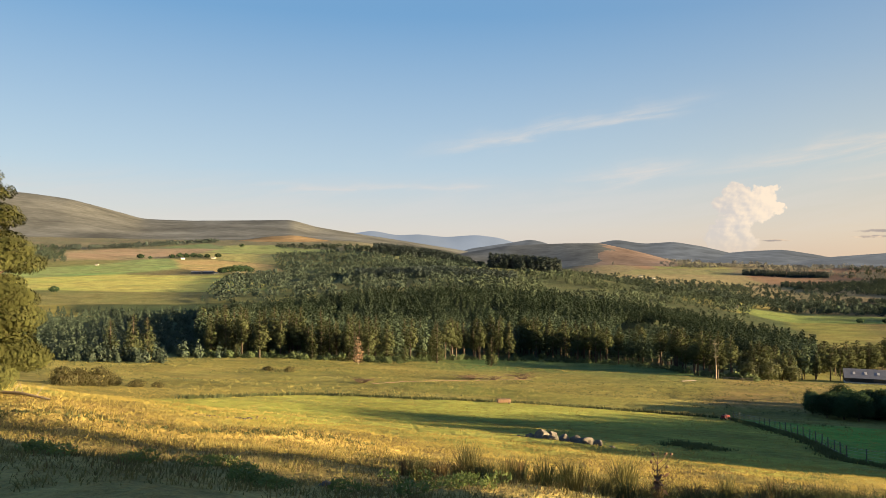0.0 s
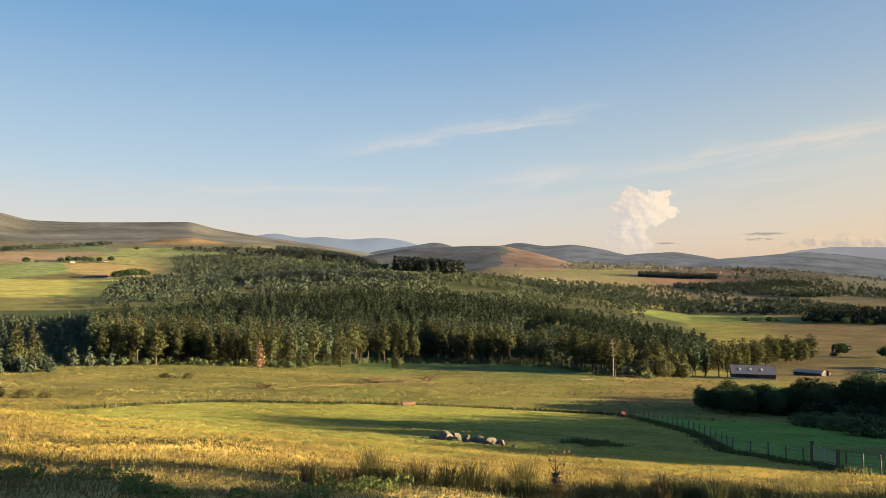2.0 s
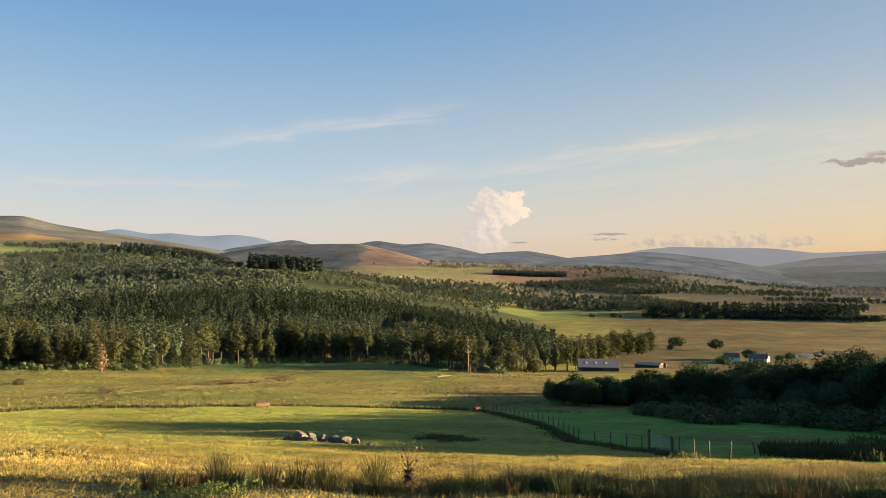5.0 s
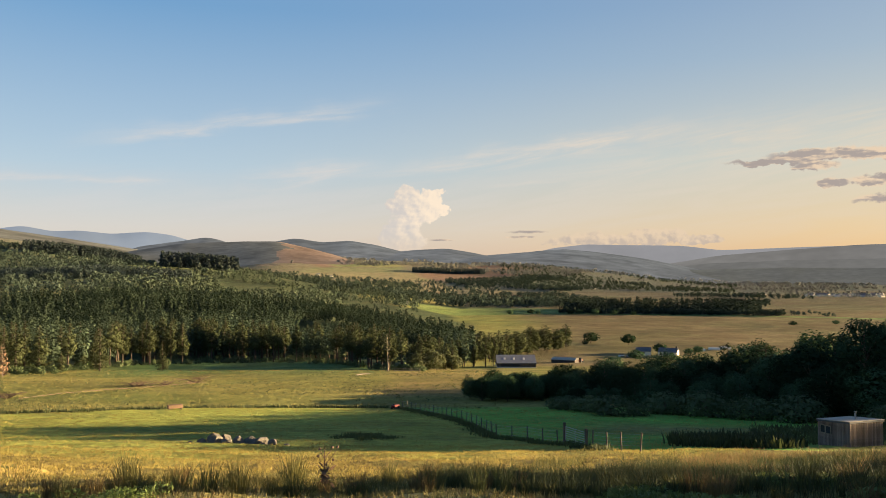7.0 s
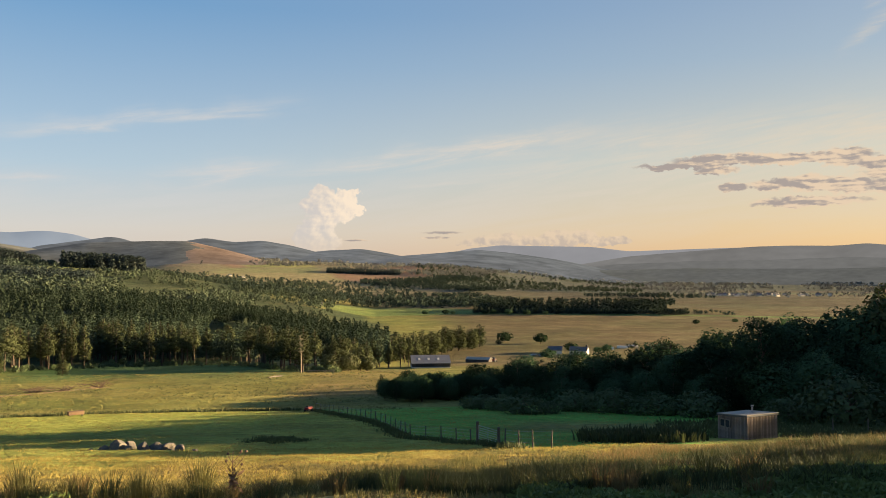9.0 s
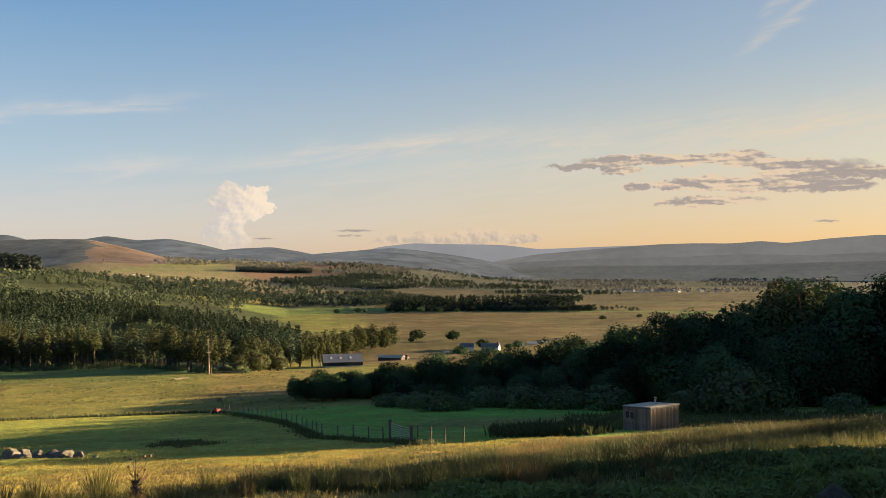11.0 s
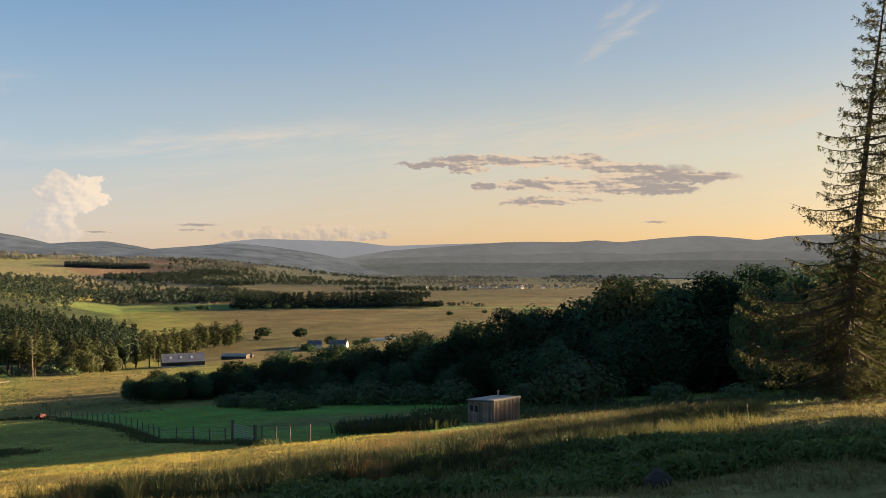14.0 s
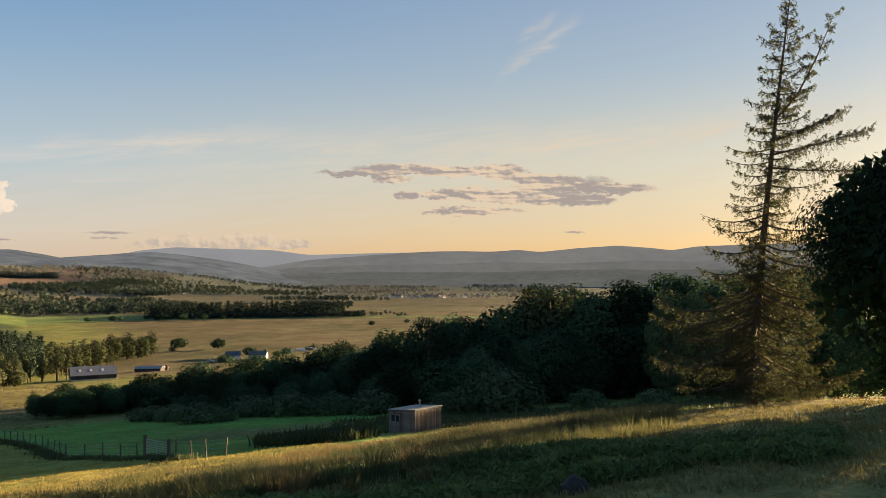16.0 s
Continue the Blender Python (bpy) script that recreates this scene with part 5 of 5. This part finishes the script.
# ---- timber lying about ----
def trunk_thing(name, label, a, b, radius, mat="pale_bark", group=""):
    za, zb = ground_z(*a) + radius * 0.8, ground_z(*b) + radius * 0.8
    mid = ((a[0] + b[0]) / 2, (a[1] + b[1]) / 2)
    base = Vector((*mid, ground_z(*mid)))
    m = Vector((*mid, max((za + zb) / 2, ground_z(*mid) + radius)))
    path = [Vector((*a, za)) - base, m - base + Vector((0, 0, 0.05)), Vector((*b, zb)) - base]
    root = new(name)
    part("stem", tube(path, (radius, radius * 0.9, radius * 0.6), 8), mat, root, smooth_faces=True)
    for k in range(3):
        p = path[0].lerp(path[2], 0.35 + 0.2 * k)
        part("stub", tube([p, p + Vector((0.3 * (-1) ** k, 0.2, 0.6))], (radius * 0.35, radius * 0.12), 5), mat, root)
    root.location = base
    return tagged(root, label, "log", group)


trunk_thing("log", "pale fallen trunk at the forest's foot", (63.5, 212), (69.5, 219), 0.2, "post")
trunk_thing("log", "grey fallen trunk across the meadow", (-14, 158), (-1, 178), 0.07, "bark")
trunk_thing("log", "grey fallen trunk across the meadow", (-4, 176), (9, 190), 0.07, "bark")
trunk_thing("log", "grey fallen trunk across the meadow", (8, 192), (23, 205), 0.07, "bark")
trunk_thing("log", "bleached branch lying under the pine", (-22.5, 40.0), (-19.2, 39.2), 0.09)
r9 = np.random.default_rng(12)
for x, y, k in ((6.5, 196, 1.0), (20.5, 205, 1.3), (13, 199, 0.8), (-16, 160, 0.8)):
    bits = [tube([(0, 0, 0), r9.normal(0, 1, 3) * (1.6, 1.0, 0.2) * k + (0, 0, 0.7 * k), r9.normal(0, 1, 3) * (2.4, 1.4, 0.3) * k + (0, 0, 1.2 * k)], (0.08, 0.05, 0.02), 4) for _ in range(22)]
    heap_ = new("brushwood", mesh("brushwood", *join(bits), [M["bark"]]))
    stand(tagged(heap_, "heap of dead grey branches in the meadow", "brushwood", "brushwood heaps"), x, y, 0, 0.05)
trough = new("feed_trough")
part("bin", box((2.0, 0.8, 0.5), (0, 0, 0.45), bevel=0.04), "dry", trough)
for sx in (-0.8, 0.8):
    part("leg", box((0.12, 0.7, 0.25), (sx, 0, 0.1)), "post", trough)
stand(tagged(trough, "orange-brown wooden feed trough at the pasture's end", "trough"), *at(4.4, 119), 10, 0.0)
cart = new("quad_trailer")
part("body", box((1.7, 0.9, 0.5), (0, 0, 0.65), bevel=0.08), "red", cart)
for sx in (-0.55, 0.55):
    for sy in (-0.5, 0.5):
        part("wheel", rod((sx, sy - 0.1, 0.3), (sx, sy + 0.1, 0.3), 0.3, sides=14), "rubber", cart)
part("seat", box((0.6, 0.4, 0.2), (-0.2, 0, 1.0), bevel=0.05), "rubber", cart)
stand(tagged(cart, "small red farm quad bike parked by the fence", "quad bike"), *at(19.5, 122), 35, 0.0)
cart.scale = (0.75, 0.75, 0.75)
rail = new("timber_fence")
for i in range(4):
    part("post", box((0.14, 0.14, 1.3), (i * 2.6 - 4, 0, 0.6)), "pale_bark", rail)
for z in (0.55, 1.05):
    part("rail", box((8.2, 0.07, 0.14), (0, -0.1, z)), "pale_bark", rail)
stand(tagged(rail, "short weathered timber fence below the forest", "fence"), *at(20.3, 250), -25, 0.1)

# ---- wire fence and gate ----
fence = new("wire_fence")
path = [at(float(fence_az(r_)), r_) for r_ in np.arange(124, 60.4, -2.6)]
tail_ = [at(a_, r_) for a_, r_ in ((33.6, 56.4), (34.6, 54.2), (35.6, 52.6), (36.9, 52.4))]
post_mesh = None
for group_ in (path, tail_):
    for i, (x, y) in enumerate(group_):
        if post_mesh is None:
            o = part("post", rod((0, 0, -0.2), (0, 0, 1.2), 0.05), "post", fence)
            post_mesh = o.data
        else:
            o = new("post", post_mesh)
            o.parent = fence
        o.matrix_world = pose(x, y, ground_z(x, y), rng.uniform(-3, 3), rng.uniform(-3, 3), 0)
    for h in (0.35, 0.6, 0.85, 1.08):
        part("wire", tube([(x, y, ground_z(x, y) + h) for x, y in group_], [0.006] * len(group_), 3), "metal", fence)
tagged(fence, "post and wire stock fence along the small field", "fence")
g0, g1 = Vector(at(31.7, 59.2)), Vector(at(33.1, 57.2))
gate = new("field_gate")
w = (g1 - g0).length
for i in range(7):
    part("bar", rod((0.05, 0, 0.22 + i * 0.16), (w - 0.05, 0, 0.22 + i * 0.16), 0.02), "metal", gate)
for sx in (0.05, w / 2, w - 0.05):
    part("upright", rod((sx, 0, 0.18), (sx, 0, 1.22), 0.024), "metal", gate)
for sx in (-0.1, w + 0.1):
    part("gatepost", box((0.18, 0.18, 1.6), (sx, 0, 0.65), bevel=0.02), "post", gate)
gate.matrix_world = pose(g0.x, g0.y, (ground_z(*g0) + ground_z(*g1)) / 2, 0, 0, math.degrees(atan2(g1.y - g0.y, g1.x - g0.x)))
tagged(gate, "galvanised seven-bar field gate, closed", "gate")
for a_, r_ in ((55, 76), (57, 75), (58.6, 74), (60.5, 73), (62.5, 72), (64.5, 71)):
    x, y = at(a_, r_)
    o = new("fence_post", post_mesh)
    o.matrix_world = pose(x, y, ground_z(x, y))
    tagged(o, "weathered round wooden fence post", "post", "fence posts below the wood")

# ---- hut ----
hut = new("timber_hut")
HW, HD, HH = 2.9, 2.9, 2.25
part("body", box((HW - 0.1, HD - 0.1, HH - 0.16), (0, 0, HH / 2 - 0.08)), "dark_board", hut)
for side_ in range(4):
    n = 20
    for i in range(n):
        u = (i + 0.5) / n * HW - HW / 2
        m = pose(0, 0, 0, 0, 0, side_ * 90) @ pose(u, -HD / 2 + 0.006 * (i % 2), 0)
        head = HH + 0.02 + m.translation.x * 0.096
        spans = ((0.0, 1.35), (1.87, head)) if side_ == 0 and -1.2 < u < -0.2 else ((0.0, head),)
        for a_, b_ in spans:
            o = part("board", box((HW / n - 0.022, 0.03, b_ - a_), (0, 0, (a_ + b_) / 2), bevel=0.004), "board", hut)
            o.matrix_world = m
roof_ = part("roof", box((HW + 0.16, HD + 0.16, 0.05), (0, 0, HH + 0.1), (0, -5.5, 0), bevel=0.01), "roof", hut, "pale grey flat roof")
part("fascia", box((HW + 0.12, HD + 0.12, 0.1), (0, 0, HH + 0.02), (0, -5.5, 0)), "slate", hut)
for k in (-0.95, -0.45):
    win = part("window", box((0.44, 0.06, 0.5), (k, -HD / 2 - 0.0, 1.61)), "glass", hut)
    bm = box((0.5, 0.05, 0.06), (k, -HD / 2 - 0.02, 1.88))
    for args in (((0.5, 0.05, 0.06), (k, -HD / 2 - 0.02, 1.34)), ((0.06, 0.05, 0.5), (k - 0.22, -HD / 2 - 0.02, 1.61)), ((0.06, 0.05, 0.5), (k + 0.22, -HD / 2 - 0.02, 1.61))):
        box(*args, bm=bm)
    part("frame", bm, "pale_bark", win)
flue = part("flue", rod((0.2, 0.3, HH), (0.2, 0.3, HH + 0.55), 0.07, sides=12), "metal", hut, "shiny steel stove pipe")
part("cowl", rod((0.2, 0.3, HH + 0.6), (0.2, 0.3, HH + 0.68), 0.11, sides=12), "metal", flue)
x, y = at(49.9, 63.5)
stand(tagged(hut, "small square timber hut with a flat roof and a steel flue", "hut"), x, y, -50 - 45, 0.55)


# ---- farm buildings and houses ----
def building(name, label, w, d, h, pitch, wall, roof, windows=(), chimneys=(), door=None, base=None):
    """Gabled, with its long side along x; windows: pairs of x and z on the near long side."""
    root = new(name)
    bm = bmesh.new()
    vs = [bm.verts.new(p) for p in ((-w / 2, -d / 2, 0), (w / 2, -d / 2, 0), (w / 2, d / 2, 0), (-w / 2, d / 2, 0), (-w / 2, -d / 2, h), (w / 2, -d / 2, h), (w / 2, d / 2, h), (-w / 2, d / 2, h), (-w / 2, 0, h + pitch), (w / 2, 0, h + pitch))]
    for f in ((0, 1, 5, 4), (2, 3, 7, 6), (1, 2, 6, 9, 5), (3, 0, 4, 8, 7), (3, 2, 1, 0), (4, 5, 9, 8), (6, 7, 8, 9)):
        bm.faces.new([vs[i] for i in f])
    part("wall", bm, wall, root)
    if base:
        part("lower_wall", box((w + 0.1, d + 0.1, h * 0.4), (0, 0, h * 0.2)), base, root)
    slope = math.degrees(atan2(pitch, d / 2))
    run = hypot(pitch, d / 2) + 0.35
    for sgn in (-1, 1):
        c = (0, sgn * (d / 4 + 0.1), h + pitch / 2 + 0.04)
        part("roof", box((w + 0.5, run, 0.14), c, (-sgn * slope, 0, 0)), roof, root)
    for wx, wz, ww, wh in windows:
        win = part("window", box((ww, 0.1, wh), (wx, -d / 2 - 0.01, wz)), "glass", root)
        part("sill", box((ww + 0.2, 0.2, 0.08), (wx, -d / 2 - 0.06, wz - wh / 2 - 0.05)), "stone", win)
    for cx in chimneys:
        part("chimney", box((0.9, 0.7, 1.6), (cx, 0, h + pitch + 0.4), bevel=0.04), "stone", root)
    if door:
        part("door", box((1.0, 0.1, 2.0), (door, -d / 2 - 0.02, 1.0)), "slate", root)
    return tagged(root, label, "building")


barn = building("barn", "long farm shed with a grey sheet roof and dark open side", 15.5, 15, 2.4, 2.5, "dark_board", "sheet", base="white")
for k in (-4.6, -0.8, 3.2):
    part("skylight", box((0.8, 2.0, 0.06), (k, -3.7, 3.84), (18, 0, 0)), "white", barn)
# solid black panel for the dark inside of the open side
part("opening", box((7.5, 0.12, 1.4), (-2.4, -7.58, 1.75)), "rubber", barn)
stand(barn, *at(28.0, 330), -24, 0.1)
house = building("house", "low white cottage with a slate roof", 10, 6, 2.4, 2.0, "white", "slate", [(-3.6, 1.4, 1.0, 1.1), (-1.4, 1.4, 1.0, 1.1), (3.4, 1.4, 1.0, 1.1)], (4.2,), 1.6)
stand(house, *at(38.6, 462), -52, 0.1)
annex = building("house", "white cottage wing with a dark slate roof", 8, 6, 2.4, 1.9, "white", "slate", [(0, 1.5, 1.2, 1.1)])
stand(annex, *at(36.9, 468), -36, 0.1)
yard = building("shed", "low farmyard shed with a dark roof", 12, 6, 1.8, 0.9, "dark_board", "roof")
stand(yard, *at(31.5, 398), -50, 0.1)
tractor = new("tractor")
part("body", box((2.6, 0.9, 1.0), (0, 0, 1.0), bevel=0.1), "red", tractor)
part("cab", box((1.1, 1.2, 1.1), (-0.6, 0, 1.95), bevel=0.08), "glass", tractor)
for sx, rad in ((-0.8, 0.75), (1.0, 0.45)):
    for sy in (-0.75, 0.75):
        part("wheel", rod((sx, sy - 0.2, rad), (sx, sy + 0.2, rad), rad, sides=16), "rubber", tractor)
stand(tagged(tractor, "red tractor parked in the farmyard", "tractor"), *at(32.6, 404), 30, 0.0)


def car(label, paint, x, y, turn):
    root = new("car")
    part("body", box((4.2, 1.7, 0.7), (0, 0, 0.62), bevel=0.15), paint, root)
    part("cabin", box((2.2, 1.5, 0.55), (-0.2, 0, 1.2), bevel=0.2), "glass", root)
    for sx in (-1.3, 1.3):
        for sy in (-0.8, 0.8):
            part("wheel", rod((sx, sy - 0.1, 0.32), (sx, sy + 0.1, 0.32), 0.32, sides=12), "rubber", root)
    return stand(tagged(root, label, "car", "parked cars"), x, y, turn, 0.0)


car("white car parked beside the cottage", "white", *at(35.4, 455), 20)
car("silver car parked beside the cottage", "roof", *at(35.9, 452), 70)
car("dark car parked in the farmyard", "slate", *at(32.0, 410), 10)
for a_, r_, w in ((40.7, 500, 5), (41.6, 512, 7), (42.3, 520, 6)):
    tunnel = new("polytunnel")
    t = np.linspace(0, np.pi, 9)
    rib = np.stack([np.zeros(9), np.cos(t) * 1.6, np.sin(t) * 1.6], -1)
    part("cover", (np.concatenate([rib + (-w / 2, 0, 0), rib + (w / 2, 0, 0)]), grid_faces(2, 9)), "white", tunnel)
    for sx in (-w / 2, w / 2):
        bm = bmesh.new()
        bm.faces.new([bm.verts.new(p) for p in rib + (sx, 0, 0)])
        part("end_panel", bm, "white", tunnel)
    stand(tagged(tunnel, "long white polytunnel behind the wood", "polytunnel", "polytunnels"), *at(a_, r_), -38, 0.05)
cottage = building("house", "far white house with a dark roof", 10, 7, 3.2, 2.4, "white", "slate", [(-2.5, 1.7, 1.2, 1.3), (2.5, 1.7, 1.2, 1.3)], (4,))
far_shed = building("shed", "far farm shed with a grey roof", 22, 11, 4, 2, "slate", "roof")
for a_, r_, k, t in ((20.1, 985, 1.1, -10), (13.9, 2122, 1.3, 10), (14.8, 2080, 1.1, 30), (18.2, 2830, 1.3, 0), (18.6, 2835, 1.5, 0), (19.3, 2850, 1.2, 0), (22.1, 2503, 1.3, 10), (22.4, 2510, 1.3, 40), (33.5, 1900, 1.2, 0), (-18.1, 1672, 1.1, 20), (-16.1, 1690, 1.0, 0), (-15.9, 1272, 0.8, 10), (-14.4, 1262, 0.8, 60), (-23.5, 1490, 0.7, 0), (29.5, 2300, 1.5, 0)):
    tagged(put(cottage, *at(a_, r_), k * 0.7, t, 0.3), group="far farmhouses")
for a_, r_, k, t in ((-17.2, 1290, 0.9, 5), (-16.4, 1286, 1.0, -5), (17.9, 2830, 1.2, 0)):
    tagged(put(far_shed, *at(a_, r_), k * 0.75, t, 0.3), group="far farm sheds")
for i in range(46):
    a_, r_ = rng.normal(49.0, 2.6), rng.uniform(1660, 1800)
    tagged(put(cottage, *at(a_, r_), rng.uniform(0.7, 1.1), rng.uniform(0, 180), 0.3), "small white village house among trees", group="village houses")
discard([cottage, far_shed])
forest("village_trees", "dark trees between the village houses", scatter(170, 43, 58, 1620, 1860), far_broad, "hazed_leaf", (0.4, 0.9))
